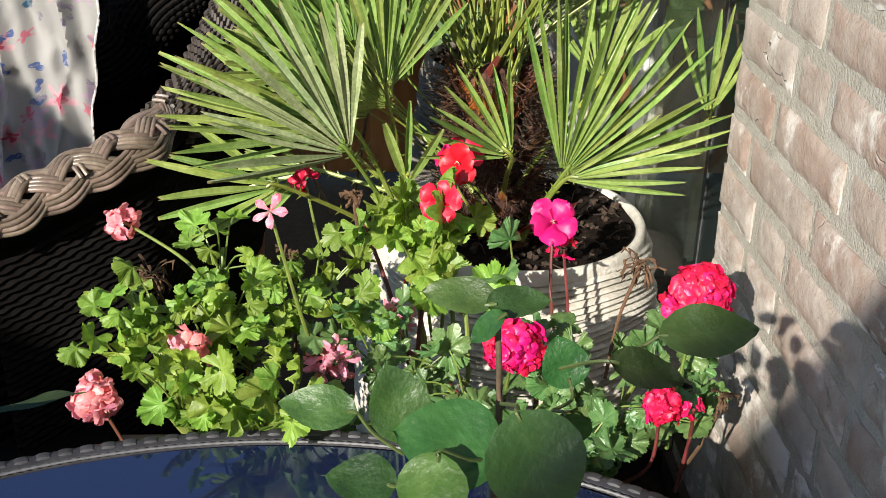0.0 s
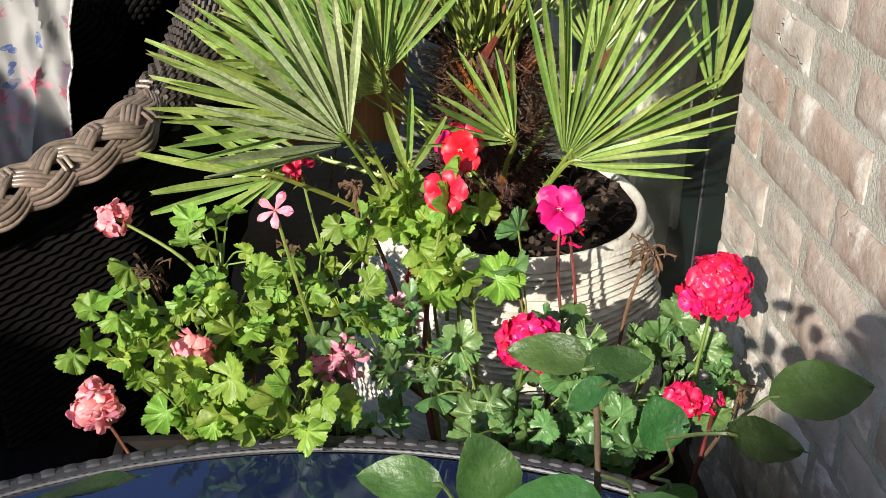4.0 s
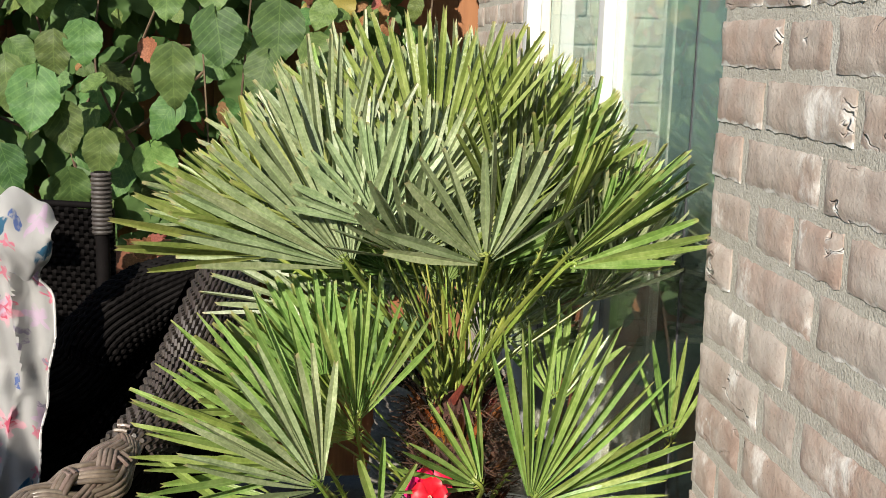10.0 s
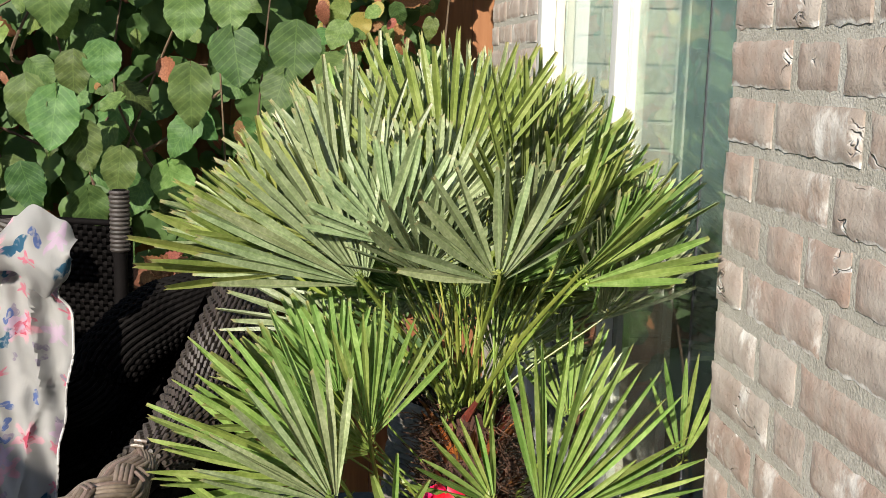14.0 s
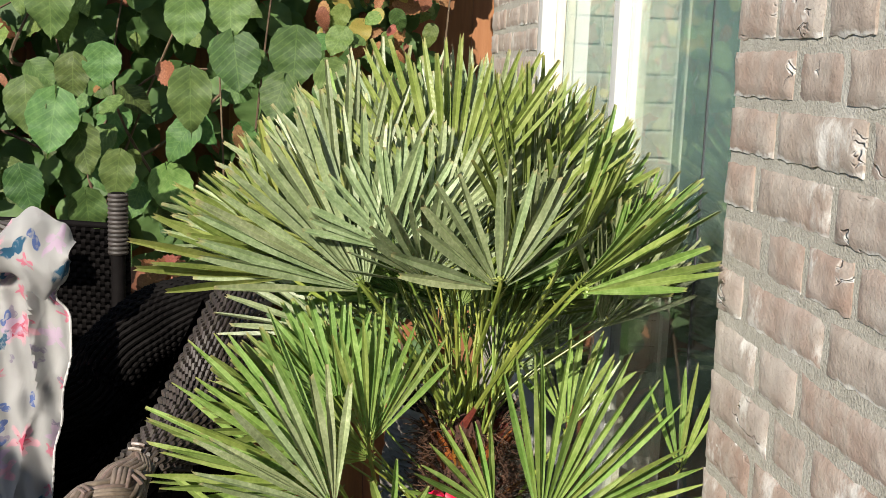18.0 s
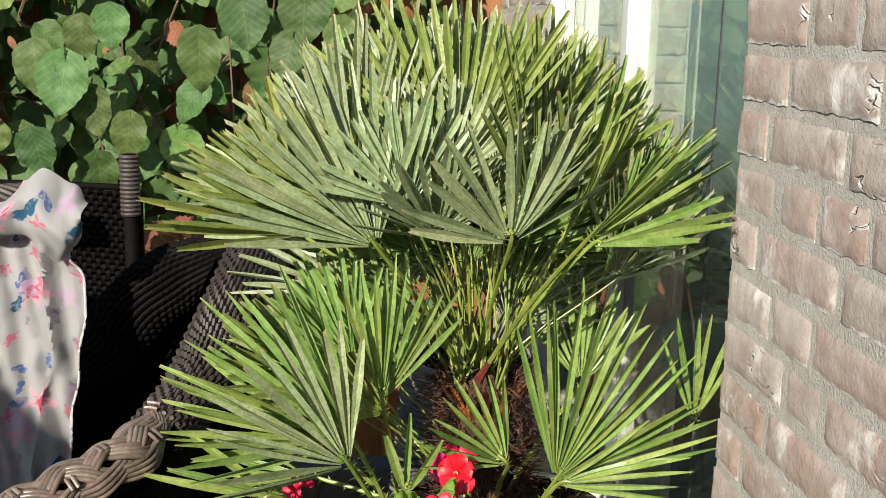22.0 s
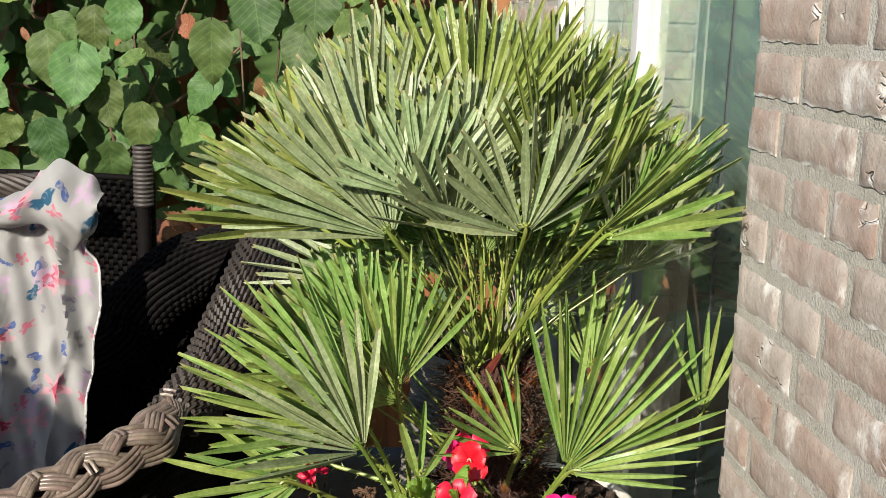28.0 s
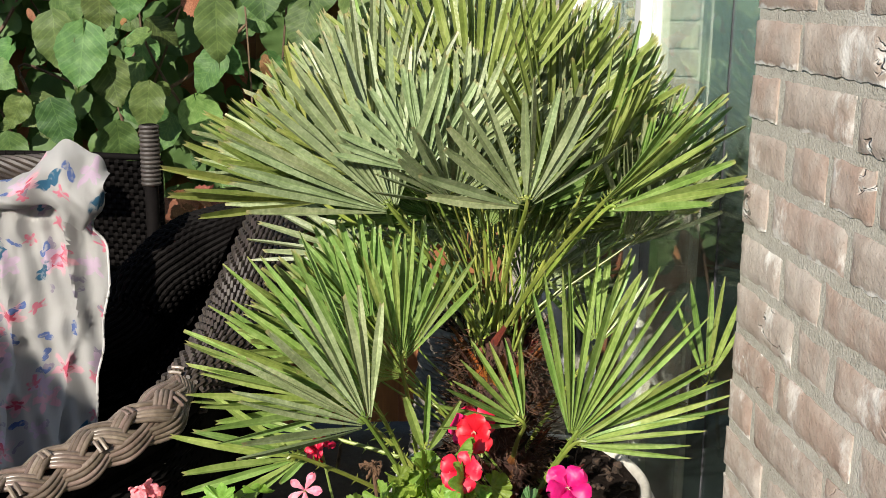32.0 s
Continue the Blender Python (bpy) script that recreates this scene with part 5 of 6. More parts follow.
def rose_shoot():
    """A thin thorny shoot in a small vase on the table, its leaves close before the lens."""
    r = thing("rose_shoot", "green rose shoot with rounded leaves standing on the table", "rose")
    stem = smooth_path([(0.250, 0.60, 0.735), (0.246, 0.61, 0.90), (0.240, 0.625, 1.03), (0.241, 0.635, 1.095), (0.240, 0.655, 1.135)], 6)
    bm = bmesh.new()
    add_tube(bm, stem, [0.0022 - 0.0012 * i / len(stem) for i in range(len(stem))], 8)
    part("stem", bm, M_TWIG, r)

    def leaf(at, way, size, node, face=(-0.1, -0.55, 0.85), loose=0.12, kinds=ROSE_LEAF):
        at = Vector(at)
        way = Vector(way).normalized()
        ob = part("leaf", random.choice(kinds), M_ROSE_LEAF, r)
        ob.matrix_local = frame_of(way, Vector(face) + jitter(loose), at - way * size * 0.5) @ Matrix.Scale(size, 4)
        p = at - way * size * 0.5
        part("leaf_stalk", add_tube(bmesh.new(), smooth_path([Vector(node), Vector(node).lerp(p, 0.6) + jitter(0.003), p, p + way * 0.004], 4), 0.00075, 5), M_ROSE_STALK, r)

    leaf((0.320, 0.642, 1.124), (1.0, 0.05, 0.1), 0.040, (0.285, 0.635, 1.115), kinds=ROSE_LONG)
    leaf((0.291, 0.616, 1.123), (1.0, 0.0, -0.25), 0.030, (0.262, 0.63, 1.115), kinds=ROSE_LONG)
    leaf((0.172, 0.644, 1.090), (-1.0, 0.1, 0.15), 0.031, (0.205, 0.64, 1.07), kinds=ROSE_LONG)
    leaf((0.203, 0.644, 1.091), (-0.3, 0.2, 1.0), 0.032, (0.212, 0.635, 1.06))
    leaf((0.221, 0.609, 1.098), (-1.0, 0.1, 0.3), 0.040, (0.243, 0.625, 1.07))
    leaf((0.250, 0.590, 1.100), (0.3, -0.4, -0.7), 0.042, (0.241, 0.63, 1.10))
    leaf((0.227, 0.668, 1.126), (-1.0, 0.2, 0.1), 0.030, (0.240, 0.655, 1.13), kinds=ROSE_LONG)
    leaf((0.248, 0.649, 1.133), (1.0, 0.1, 0.1), 0.025, (0.240, 0.655, 1.13), kinds=ROSE_LONG)
    leaf((0.235, 0.638, 1.128), (-0.6, 0.2, -0.6), 0.020, (0.240, 0.65, 1.13), kinds=ROSE_LONG)
    leaf((0.268, 0.654, 1.103), (-0.3, 0.2, 1.0), 0.022, (0.262, 0.64, 1.09))
    leaf((0.267, 0.632, 1.085), (0.2, 0.2, -1.0), 0.023, (0.262, 0.64, 1.09))
    leaf((0.189, 0.622, 1.072), (-1.0, 0.2, 0.1), 0.028, (0.215, 0.63, 1.06))
    leaf((0.214, 0.592, 1.088), (-0.2, -0.3, -1.0), 0.032, (0.236, 0.61, 1.09))
    leaf((0.062, 0.640, 1.095), (1.0, 0.15, 0.35), 0.042, (0.02, 0.63, 1.07), (-0.165, 0.185, 0.385), 0.0)
    leaf((0.020, 0.640, 1.080), (-0.8, 0.1, -0.3), 0.026, (0.03, 0.63, 1.07), (-0.165, 0.12, 0.40), 0.0)

    return r


rose_shoot()

random.seed(33)


# ------------------------------------------------------------------ wicker armchair
ARM = [(-0.330, 1.580, 0.732), (-0.268, 1.630, 0.749), (-0.207, 1.680, 0.769), (-0.148, 1.740, 0.786), (-0.120, 1.870, 0.808), (-0.103, 2.020, 0.842), (-0.068, 2.160, 0.914), (-0.043, 2.330, 0.969)]


def armchair():
    ch = thing("wicker_armchair", "brown wicker armchair with a thick braided arm", "armchair")
    line = smooth_path(ARM, 14)
    n = len(line)
    # plaited strands over the arm
    run = [0.0]
    for p, q in zip(line, line[1:]):
        run.append(run[-1] + (q - p).length)
    cut = next(i for i in range(n) if run[i] > 0.37)
    for m in range(5):
        for j in range(4):
            bm = bmesh.new()
            pts = []
            for i in range(cut + 1):
                p = line[i]
                a, b = basis(line[min(i + 1, n - 1)] - line[max(i - 1, 0)])
                th = run[i] / 0.050 + m * 1.2566
                loose = min(1.0, max(0.0, (0.38 - run[i]) / 0.13))
                lat = loose * (0.044 * math.sin(th) + (j - 1.5) * 0.0082) + (1 - loose) * (m * 4 + j - 9.5) * 0.0046
                turn = lat / 0.046 + (0.42 if a.x < 0 else -0.42)
                r = 0.033 + loose * (0.005 + 0.0042 * math.sin(4 * th + 0.6))
                pts.append(p - a * (r * math.sin(turn)) + b * (r * math.cos(turn)))
            add_tube(bm, pts, 0.0040, 8)
            part("strand", bm, M_WICKER, ch)
    # the arm goes on as a narrow band of fine weave
    for j in range(23):
        bm = bmesh.new()
        pts = []
        for i in range(cut - 5, n):
            wide = min(1.0, max(0.0, (run[i] - 0.30) / 0.15))
            p = line[i] + Vector((0.034 * wide, 0, 0))
            a, b = basis(line[min(i + 1, n - 1)] - line[max(i - 1, 0)])
            turn = (j - 11) * 0.165 + (0.42 if a.x < 0 else -0.42)
            r = 0.034 + 0.016 * wide + (0.0030 if (i + j) % 2 else -0.0030)
            pts.append(p - a * (r * math.sin(turn)) + b * (r * math.cos(turn)))
        add_tube(bm, pts, 0.0038, 6)
        part("band_strand", bm, M_BAND_DIMMED, ch)
    # short paired ties that show between the plaits
    k = 0
    for i in range(2, n - 2):
        if run[i] > 0.34 or run[i] < k * 0.060 + 0.02:
            continue
        k += 1
        a, b = basis(line[i + 1] - line[i - 1])
        for q in range(2):
            c = line[i].lerp(line[i + 2], q * 0.7)
            mid = radians(90 + (20 if k % 2 else -20) + (24 if a.x > 0 else -24))
            bm = bmesh.new()
            add_tube(bm, [c - a * (0.0445 * math.cos(t)) + b * (0.0445 * math.sin(t)) for t in (mid + radians(-12 + 24 * w / 6) for w in range(7))], 0.0029, 6)
            part("binding", bm, M_WICKER, ch)
    core = bmesh.new()
    add_tube(core, [p + Vector((0.034 * min(1.0, max(0.0, (q - 0.30) / 0.15)), 0, 0)) for p, q in zip(line, run)], [0.032 + 0.010 * min(1.0, max(0.0, (q - 0.33) / 0.15)) for q in run], 12)
    part("arm_core", core, M_WICKER_SHADED, ch)

    # woven outer side below the arm
    def woven(name, pts_top, drop, col, step=0.0125, rows=None, out=0.0045):
        """Stakes with strands that pass before and behind them."""
        rows = rows or int(drop / step)
        for r in range(rows):
            bm = bmesh.new()
            pts = []
            for i, p in enumerate(pts_top):
                a = (pts_top[min(i + 1, len(pts_top) - 1)] - pts_top[max(i - 1, 0)])
                side = Vector((a.y, -a.x, 0)).normalized()
                pts.append(p + side * (out * (1 if (i + r) % 2 else -1)) + Vector((0, 0, -0.02 - r * step)))
            add_tube(bm, pts, 0.0055, 5)
            part(name, bm, col, ch)
        # sheet added behind the strands, near-black for the shade in their gaps
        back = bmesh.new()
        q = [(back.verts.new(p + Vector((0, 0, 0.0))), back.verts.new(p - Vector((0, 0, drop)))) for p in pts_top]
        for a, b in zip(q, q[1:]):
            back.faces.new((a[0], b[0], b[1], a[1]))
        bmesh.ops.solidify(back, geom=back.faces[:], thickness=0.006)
        part("lining", back, M_WICKER_SHADED, ch)

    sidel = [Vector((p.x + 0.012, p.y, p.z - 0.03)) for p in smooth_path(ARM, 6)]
    woven("side_strand", sidel, 0.46, M_WICKER_SHADED, 0.0105, out=0.0022)
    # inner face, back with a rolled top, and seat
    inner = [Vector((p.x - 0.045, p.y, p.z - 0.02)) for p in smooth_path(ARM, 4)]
    woven("inner_strand", inner, 0.40, M_WICKER_SHADED, 0.02)
    roll = smooth_path([(-0.030, 2.350, 0.955), (-0.075, 2.37, 0.940), (-0.150, 2.38, 0.905), (-0.210, 2.38, 0.868), (-0.270, 2.38, 0.808), (-0.34, 2.37, 0.73), (-0.60, 2.36, 0.66)], 9)
    fat = [0.030 + 0.036 * min(1.0, i / 20) for i in range(len(roll))]
    for lane in range(34):
        bm = bmesh.new()
        t = radians(360 * lane / 34)
        pts = []
        for i, p in enumerate(roll):
            a, b = basis(roll[min(i + 1, len(roll) - 1)] - roll[max(i - 1, 0)])
            rr = fat[i] + (0.0022 if (i + lane) % 2 else -0.0022)
            pts.append(p + a * (rr * math.cos(t)) + b * (rr * math.sin(t)))
        add_tube(bm, pts, 0.0050, 6)
        part("back_strand", bm, M_WICKER_SHADED, ch)
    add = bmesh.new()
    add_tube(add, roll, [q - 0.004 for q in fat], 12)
    part("back_core", add, M_WICKER_SHADED, ch)
    woven("back_weave", [Vector((p.x, p.y + 0.01, p.z - 0.02)) for p in roll], 0.4, M_WICKER_SHADED, 0.02)
    part("seat", box((-0.95, 1.45, 0.30), (-0.20, 2.33, 0.40), 0.02), M_WICKER_SHADED, ch)
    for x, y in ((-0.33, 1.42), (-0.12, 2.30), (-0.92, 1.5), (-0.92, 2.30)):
        part("leg", add_tube(bmesh.new(), [Vector((x, y, 0)), Vector((x, y, 0.34))], 0.024, 8), M_WICKER_SHADED, ch)
    return ch


armchair()


def back_chair():
    """The high back of a second wicker chair, with a post bound in cane."""
    ch = thing("wicker_chair", "dark wicker chair with a cane-bound post", "chair")
    x0, x1, y, z0, z1 = -0.95, -0.275, 2.62, 0.35, 1.025
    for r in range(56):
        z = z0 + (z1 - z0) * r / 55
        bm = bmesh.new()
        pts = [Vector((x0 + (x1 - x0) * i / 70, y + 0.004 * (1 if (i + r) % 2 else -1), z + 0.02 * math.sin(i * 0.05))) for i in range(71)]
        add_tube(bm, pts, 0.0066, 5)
        part("strand", bm, M_WICKER_SHADED, ch)
    # near-black sheet added behind the weave, its shade in the colour
    part("lining", box((x0, y + 0.012, z0), (x1, y + 0.03, z1)), M_WICKER_SHADED, ch)
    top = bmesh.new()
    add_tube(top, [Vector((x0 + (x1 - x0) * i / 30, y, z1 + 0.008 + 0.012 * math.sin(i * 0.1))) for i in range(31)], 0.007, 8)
    part("top_rail", top, M_WICKER_SHADED, ch)
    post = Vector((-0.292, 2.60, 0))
    part("post", add_tube(bmesh.new(), [post, post + Vector((0, 0, 1.11))], 0.015, 12), M_WICKER_SHADED, ch)
    for k in range(14):
        bm = bmesh.new()
        z = 0.985 + k * 0.0092
        add_tube(bm, [post + Vector((0.0172 * math.cos(t), 0.0172 * math.sin(t), z)) for t in (2 * math.pi * q / 16 for q in range(17))], 0.0047, 6, False)
        part("binding", bm, M_CANE, ch)
    roll = [Vector((-0.95 + 0.49 * i / 30, 2.44, 1.045 + 0.006 * math.sin(i * 0.2))) for i in range(31)]
    part("arm_core", add_tube(bmesh.new(), roll, 0.020, 10), M_WICKER_SHADED, ch)
    for lane in range(12):
        bm = bmesh.new()
        add_tube(bm, [p + Vector((0, 0.024 * math.cos(0.5236 * lane + 0.35 * i), 0.024 * math.sin(0.5236 * lane + 0.35 * i))) for i, p in enumerate(roll)], 0.0056, 6)
        part("arm_strand", bm, M_BAND_DIMMED, ch)
    part("arm_post", add_tube(bmesh.new(), [Vector((-0.55, 2.44, 0)), Vector((-0.55, 2.44, 1.04))], 0.018, 8), M_WICKER_SHADED, ch)
    for lx in (x0 + 0.03,):
        part("post", add_tube(bmesh.new(), [Vector((lx, y - 0.02, 0)), Vector((lx, y - 0.02, 1.08))], 0.021, 10), M_WICKER_SHADED, ch)
    return ch


back_chair()


# ------------------------------------------------------------------ floral cloth
def floral_cloth():
    """A printed cotton throw hung over the chair, in deep upright folds, with a bunched top."""
    bm = bmesh.new()
    uv = bm.loops.layers.uv.new("UVMap")
    nx, nz = 110, 60

    def along(keys, q):
        q = min(max(q, keys[0][0]), keys[-1][0])
        for (a0, b0), (a1, b1) in zip(keys, keys[1:]):
            if q <= a1:
                w = (q - a0) / (a1 - a0)
                return b0 + (b1 - b0) * w * w * (3 - 2 * w)

    side = ((0.42, -0.368), (0.51, -0.356), (0.683, -0.335), (0.768, -0.322), (0.873, -0.304), (0.934, -0.305), (0.975, -0.326), (1.02, -0.312), (1.09, -0.305))
    head = ((-0.85, 1.02), (-0.45, 1.045), (-0.36, 1.075), (-0.315, 1.05), (-0.29, 1.03))
    grid = []
    for i in range(nx + 1):
        u = i / nx
        col = []
        for k in range(nz + 1):
            v = k / nz
            z = 0.42 + (along(head, -0.85 + 0.56 * u) - 0.42) * v
            x = -0.85 + (along(side, z) + 0.85) * u
            ph = x * 62 + 2.4 * math.sin(z * 5.5) + 1.2 * noise.noise(Vector((x * 9, z * 7, 4.0)))
            fold = 0.021 * (abs(math.sin(ph * 0.5)) ** 0.6 - 0.6) + 0.006 * math.sin(x * 150 + z * 17) + 0.007 * math.sin(z * 38 + x * 44)
            y = 2.200 + fold
            y += 0.012 * noise.noise(Vector((x * 22, z * 14, 0.3))) + 0.006 * noise.noise(Vector((x * 50, z * 40, 1.3)))
            col.append(bm.verts.new((x, y, z)))
        grid.append(col)
    for i in range(nx):
        for k in range(nz):
            f = bm.faces.new((grid[i][k], grid[i + 1][k], grid[i + 1][k + 1], grid[i][k + 1]))
            for lp, (a, b) in zip(f.loops, ((i, k), (i + 1, k), (i + 1, k + 1), (i, k + 1))):
                lp[uv].uv = (a / nx * 0.75, b / nz * 0.95)
    hem = [v.co.copy() for v in grid[nx]]
    bmesh.ops.solidify(bm, geom=bm.faces[:], thickness=0.003)
    throw = thing("floral_throw", "white cotton throw with pink and blue flowers over the chair", "throw")
    part("drape", bm, M_CLOTH, throw)
    top = ((-0.70, 1.02), (-0.464, 1.058), (-0.43, 1.073), (-0.405, 1.108), (-0.362, 1.130), (-0.32, 1.105), (-0.288, 1.071))
    low = ((-0.70, 0.97), (-0.457, 1.012), (-0.401, 1.020), (-0.365, 0.990), (-0.337, 0.970), (-0.317, 1.000), (-0.288, 1.042))
    hood = bmesh.new()
    huv = hood.loops.layers.uv.new("UVMap")
    rows = []
    mx, mz = 80, 26
    for i in range(mx + 1):
        x = -0.70 + 0.412 * i / mx
        col = []
        for k in range(mz + 1):
            v = k / mz
            z = along(low, x) + (along(top, x) - along(low, x)) * v
            puff = math.sin(math.pi * (0.12 + 0.80 * v)) ** 0.7 * (1 - min(1.0, abs(x + 0.36) / 0.40) ** 2)
            crease = 0.012 * abs(math.sin((x + 0.36) * 46 + 3.0 * v)) * (1 - 0.6 * v) + 0.006 * math.sin(x * 95 + z * 60) + 0.010 * noise.noise(Vector((x * 24, z * 24, 7.0)))
            col.append(hood.verts.new((x + 0.006 * math.sin(z * 70), 2.196 - 0.052 * puff + crease + 0.03 * v * v, z)))
        rows.append(col)
    for i in range(mx):
        for k in range(mz):
            f = hood.faces.new((rows[i][k], rows[i + 1][k], rows[i + 1][k + 1], rows[i][k + 1]))
            for lp, (a, b) in zip(f.loops, ((i, k), (i + 1, k), (i + 1, k + 1), (i, k + 1))):
                lp[huv].uv = (a / mx * 0.55 + 1.3, b / mz * 0.16 + 0.4)
    bmesh.ops.solidify(hood, geom=hood.faces[:], thickness=0.003)
    part("hood", hood, M_CLOTH, throw, "bunched upper fold of the cloth")
    hm = bmesh.new()
    add_tube(hm, [h + Vector((0.0, -0.001, 0)) for h in hem], 0.0022, 6)
    part("hem", hm, M_CLOTH, throw, "stitched hem")
    return throw


floral_cloth()


# ------------------------------------------------------------------ climber on the fence
KIWI = {m.name: [mesh_of(oval_leaf(w, s, heart=1.0, point=0.17, teeth=0.010, curl=c, base=0.64, ruffle=0.05), "leaf", m) for w, s, c in ((0.98, 1, 0.10), (0.90, 2, 0.30), (1.02, 3, 0.20), (0.84, 4, 0.42), (0.94, 5, -0.12))] for m in (M_KIWI, M_KIWI_LIGHT, M_KIWI_YELLOW)}
KIWI[M_KIWI_BROWN.name] = [mesh_of(oval_leaf(w, s, heart=0.6, point=0.2, teeth=0.03, curl=c), "leaf", M_KIWI_BROWN) for w, s, c in ((0.7, 1, 0.7), (0.5, 2, 0.5), (0.8, 3, -0.5))]


def climber():
    cl = thing("climber", "dense climber with large round leaves on the fence, some yellowed", "climbing plant")
    for k in range(22):
        a = Vector((rnd(-1.4, 0.5), rnd(3.25, 3.58), 0.02 if k < 8 else rnd(0.8, 1.5)))
        b = Vector((a.x + rnd(-0.5, 0.5), rnd(3.2, 3.5), rnd(1.3, 1.9)))
        part("vine", add_tube(bmesh.new(), smooth_path([a, a.lerp(b, 0.35) + jitter(0.12), a.lerp(b, 0.7) + jitter(0.12), b], 6), [0.006 - 0.004 * i / 19 for i in range(19)], 5), M_TWIG, cl)
    def leaf(m, at, way, face, size):
        ob = part("leaf", random.choice(KIWI[m.name]), m, cl)
        ob.matrix_local = frame_of(way, face, at) @ Matrix.Scale(size, 4)

    # the broad leaves that stand out in front
    for x, z, size in ((-0.081, 1.380, 0.150), (-0.191, 1.289, 0.150), (-0.508, 1.226, 0.155), (-0.444, 1.162, 0.125), (-0.362, 1.104, 0.120), (-0.391, 1.363, 0.105), (-0.203, 1.477, 0.120),
                       (-0.512, 1.501, 0.160), (0.057, 1.397, 0.145), (-0.462, 1.334, 0.110), (-0.572, 1.263, 0.135), (-0.575, 1.063, 0.120), (-0.098, 1.496, 0.120), (0.02, 1.30, 0.12)):
        way = Vector((rnd(-0.25, 0.25), rnd(-0.25, 0.0), -1.0)).normalized()
        size *= 0.86
        leaf(M_KIWI, Vector((x, 2.98 + rnd(-0.02, 0.02), z)) - way * size * 0.45, way, (rnd(-0.4, 0.1), -1.0, rnd(0.1, 0.6)), size)
    n = 0
    while n < 272:
        x, z = rnd(-1.5, 0.52), rnd(0.93, 1.85)
        if x > 0.42 and z > 1.40:
            continue
        y = 3.03 + 0.33 * random.random() ** 0.9
        m = M_KIWI
        # the lighter green is picked more often above 1.42 m
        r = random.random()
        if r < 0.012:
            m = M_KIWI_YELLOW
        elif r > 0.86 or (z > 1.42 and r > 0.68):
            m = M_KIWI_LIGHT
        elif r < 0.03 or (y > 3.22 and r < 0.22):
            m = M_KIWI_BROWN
        size = (0.040 + 0.085 * random.random() ** 1.3) * (0.65 if m in (M_KIWI_YELLOW, M_KIWI_BROWN) else 1.0)
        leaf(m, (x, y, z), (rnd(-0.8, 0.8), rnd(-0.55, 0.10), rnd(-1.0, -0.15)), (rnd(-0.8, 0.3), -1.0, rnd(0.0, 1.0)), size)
        n += 1
    # reddened leaves of a second vine by the fence top, and dry ones caught behind the chairs
    for k in range(46):
        m = (M_KIWI_BROWN, M_KIWI_LIGHT, M_KIWI_BROWN, M_KIWI_YELLOW, M_KIWI_BROWN)[k % 5]
        leaf(m, (rnd(0.12, 0.44), rnd(3.15, 3.42), rnd(1.44, 1.64)), (rnd(-0.7, 0.7), rnd(-0.4, 0.1), rnd(-1.0, -0.1)), (rnd(-0.6, 0.3), -1.0, rnd(0.0, 0.9)), rnd(0.030, 0.065))
    for k in range(14):
        leaf(M_KIWI_BROWN, (rnd(-0.34, -0.16), rnd(2.80, 2.92), rnd(0.83, 0.90)), (rnd(-1, 1), rnd(-0.5, 0.5), rnd(-0.6, 0.3)), (rnd(-0.6, 0.3), -0.8, rnd(0.2, 1.0)), rnd(0.05, 0.08))
    back = bmesh.new()
    for k in range(950):
        p = Vector((rnd(-1.5, 0.45), rnd(3.40, 3.58), 0.35 + 1.55 * rnd(0, 1) ** 0.75))
        lf = bpy.data.meshes.new("tmp")
        t = bmesh.new()
        t.from_mesh(KIWI[M_KIWI.name][k % 4])
        way = Vector((rnd(-0.7, 0.7), rnd(-0.3, 0.1), rnd(-1.0, -0.2))).normalized()
        bmesh.ops.transform(t, matrix=frame_of(way, (rnd(-0.7, 0.4), -1.0, rnd(0.0, 0.9)), p) @ Matrix.Scale(rnd(0.06, 0.11), 4), verts=t.verts)
        t.to_mesh(lf)
        t.free()
        back.from_mesh(lf)
        bpy.data.meshes.remove(lf)
    tagged(part("inner_foliage", back, M_KIWI, cl), kind="stuff")
    stalks = bmesh.new()
    for ob in [o for o in cl.children if o.name.startswith("leaf")]:
        p = ob.matrix_local.translation
        add_tube(stalks, smooth_path([p + Vector((rnd(-0.05, 0.05), 0.10, rnd(0.02, 0.08))), p + Vector((0, 0.03, 0.03)), p], 3), 0.0016, 4, False)
    tagged(part("stalk_tangle", stalks, M_STEM_RED, cl), kind="stuff")
    return cl


climber()

# terracotta pot and fallen leaves behind the chairs
tp = thing("terracotta_pot", "weathered terracotta pot below the climber", "plant pot", at=(-0.24, 2.95, 0))
part("body", lathe([(0.10, 0.0), (0.12, 0.30), (0.14, 0.62), (0.15, 0.80), (0.165, 0.80), (0.165, 0.86), (0.145, 0.86), (0.13, 0.80)], 40), M_TERRA, tp)
part("soil", lathe([(0.131, 0.80), (0.06, 0.82), (0.003, 0.825)], 30), M_SOIL, tp)

# ------------------------------------------------------------------ bricks
BRICK_RNG = random.Random(5)


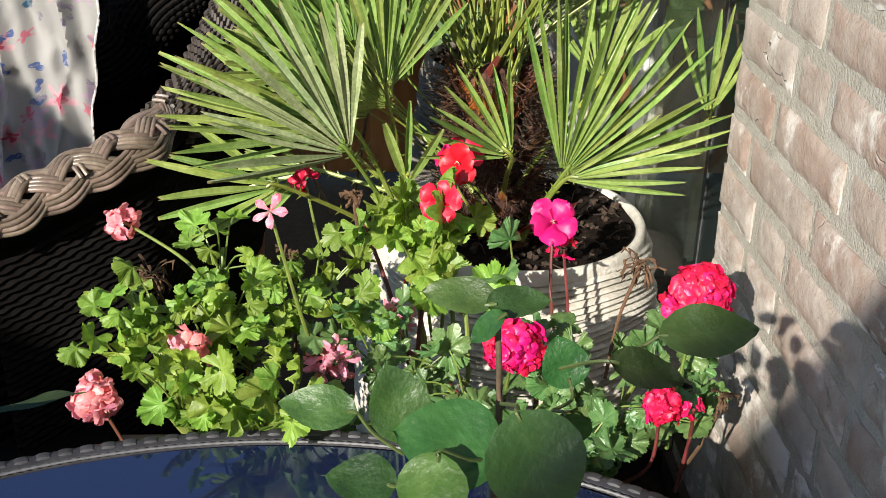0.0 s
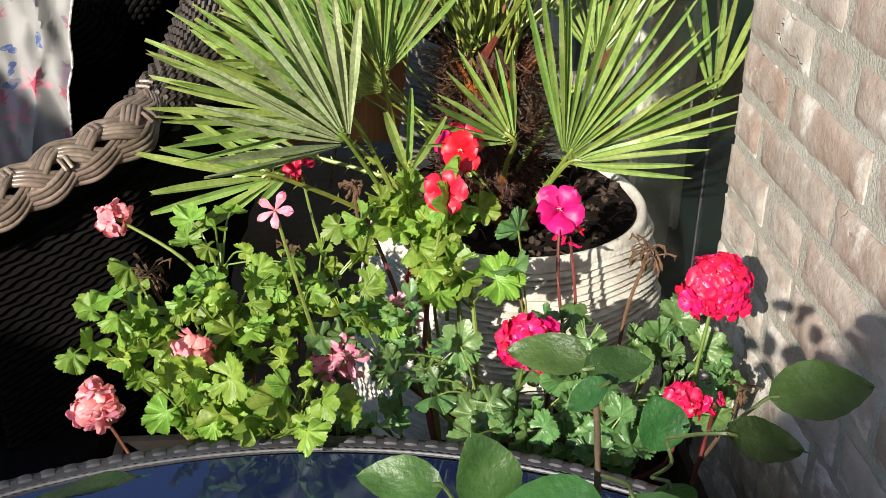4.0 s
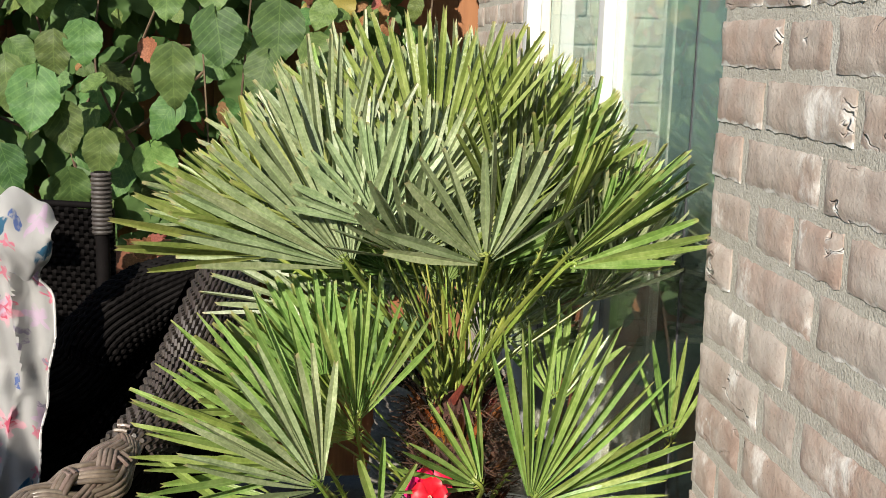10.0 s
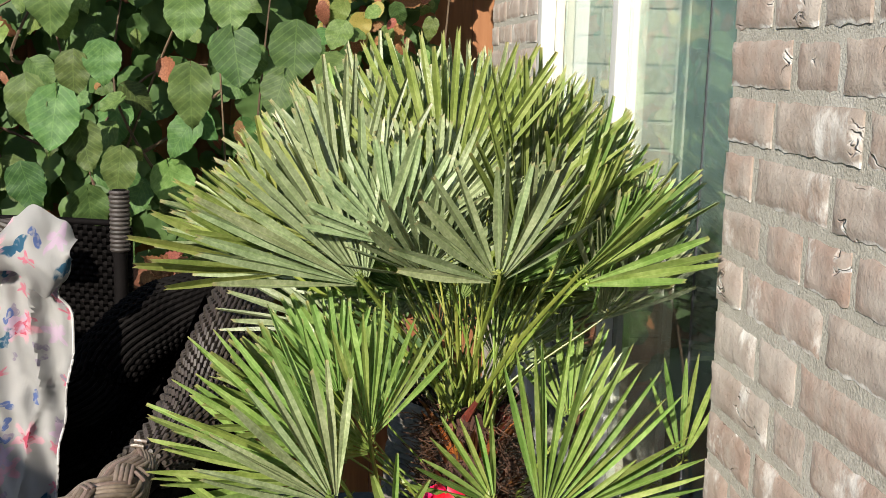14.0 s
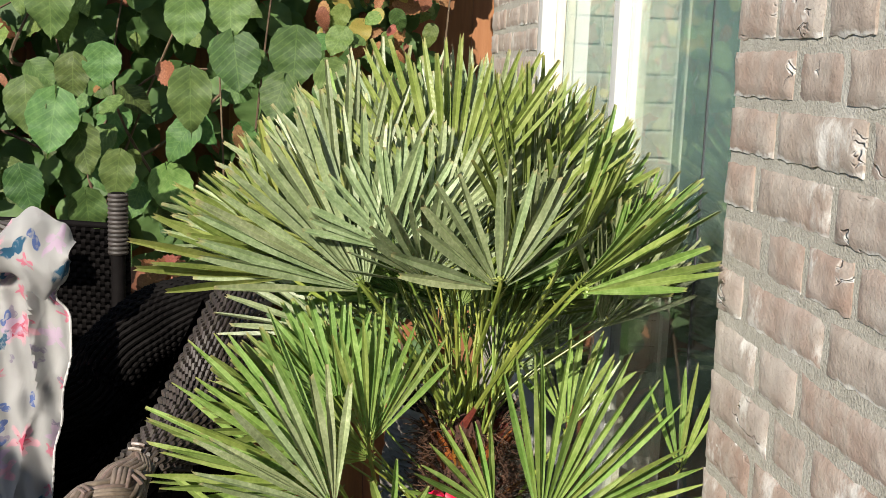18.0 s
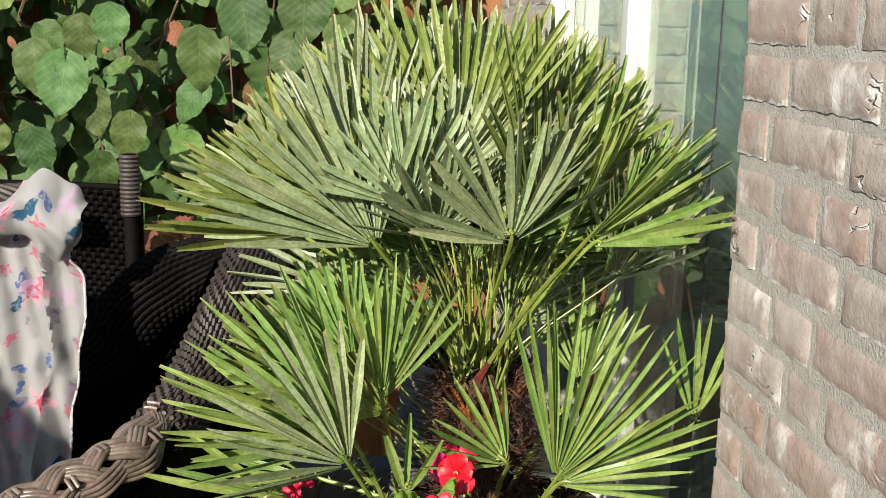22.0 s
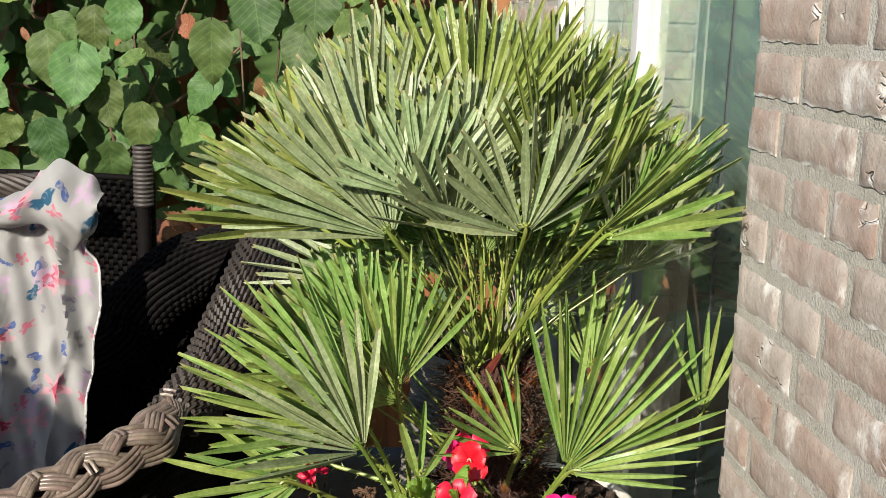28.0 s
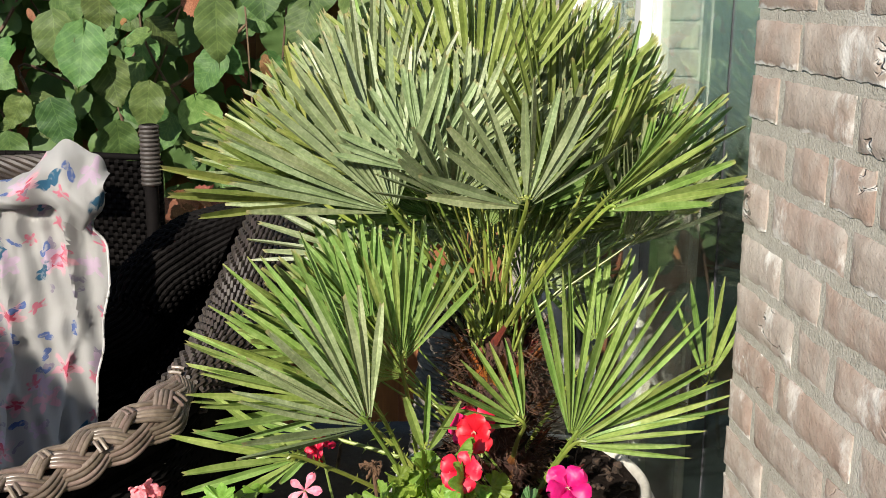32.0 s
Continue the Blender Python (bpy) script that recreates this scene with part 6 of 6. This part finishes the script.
def brick_mesh(length, seed):
    """A hand-moulded brick face: rounded, ragged edges, dented, hardly proud of its mortar. X is out of the wall, Y along, Z up."""
    h = COURSE - JOINT
    bm = bmesh.new()
    ny, nz = max(6, int(length / 0.008)), 7
    g = []
    for i in range(ny + 1):
        col = []
        for k in range(nz + 1):
            y, z = length * i / ny, h * k / nz
            d = min(i, ny - i, k, nz - k)
            nn = noise.noise(Vector((y * 24 + seed * 3.1, z * 24, seed)))
            n2 = noise.noise(Vector((y * 85 + seed * 3.1, z * 85, seed + 5)))
            wob = noise.noise(Vector((y * 55 + seed * 1.7, z * 55, seed + 9)))
            deep = (0.0034, 0.0007, 0.0)[min(d, 2)]
            col.append(bm.verts.new((deep - 0.0032 - 0.0016 * nn - 0.0010 * n2, y + (0.0030 * wob if i in (0, ny) else 0), z + (0.0034 * wob if k in (0, nz) else 0))))
        g.append(col)
    for i in range(ny):
        for k in range(nz):
            bm.faces.new((g[i][k], g[i][k + 1], g[i + 1][k + 1], g[i + 1][k]))
    ring = [g[i][0] for i in range(ny + 1)] + [g[ny][k] for k in range(1, nz + 1)] + [g[i][nz] for i in range(ny - 1, -1, -1)] + [g[0][k] for k in range(nz - 1, 0, -1)]
    back = [bm.verts.new((0.020, v.co.y, v.co.z)) for v in ring]
    for i in range(len(ring)):
        j = (i + 1) % len(ring)
        bm.faces.new((ring[i], ring[j], back[j], back[i]))
    return mesh_of(bm, "brick", M_BRICK)


JOINT = 0.0135
MADE = {}
# widths of the first bricks of each course, from the corner of the pier
COURSES = {-1: (0.119, 0.114), 0: (0.177, 0.108), 1: (0.142, 0.198), 2: (0.096, 0.189), 3: (0.133, 0.103), 4: (0.090, 0.204),
           5: (0.141, 0.103), 6: (0.188, 0.093), 7: (0.150, 0.196), 8: (0.089, 0.200), 9: (0.135, 0.104)}


def brick_of(pitch):
    """One of four brick meshes of that pitch, joint included."""
    key = (round(pitch, 3), BRICK_RNG.randrange(4))
    if key not in MADE:
        MADE[key] = brick_mesh(key[0] - JOINT, key[1] + int(pitch * 1000))
    return MADE[key]


def lay(wall, y_start, y_end, first, last):
    """Courses laid from y_start towards y_end, the given bricks at the corner and then a mixed bond."""
    for row in range(first, last):
        z = 1.43 - COURSE * row - COURSE + JOINT / 2
        seq = list(COURSES.get(row, COURSES[(row + 1) % 11 - 1]))
        y, i = y_start, 0
        while True:
            p = seq[i] if i < len(seq) else (0.205, 0.105, 0.208, 0.206)[(i + row) % 4]
            i += 1
            if y - p < y_end:
                p = y - y_end
                if p < 0.05:
                    break
            ob = part("brick", brick_of(p), M_BRICK, wall)
            ob.location = (WALL_X + BRICK_RNG.uniform(-0.0014, 0.0016), y - p + JOINT, z + BRICK_RNG.uniform(-0.0015, 0.0015))
            y -= p


lay(wall_near, PIER_END, 0.66, -5, 20)
lay(wall_far, 3.42, 2.735, -5, 14)
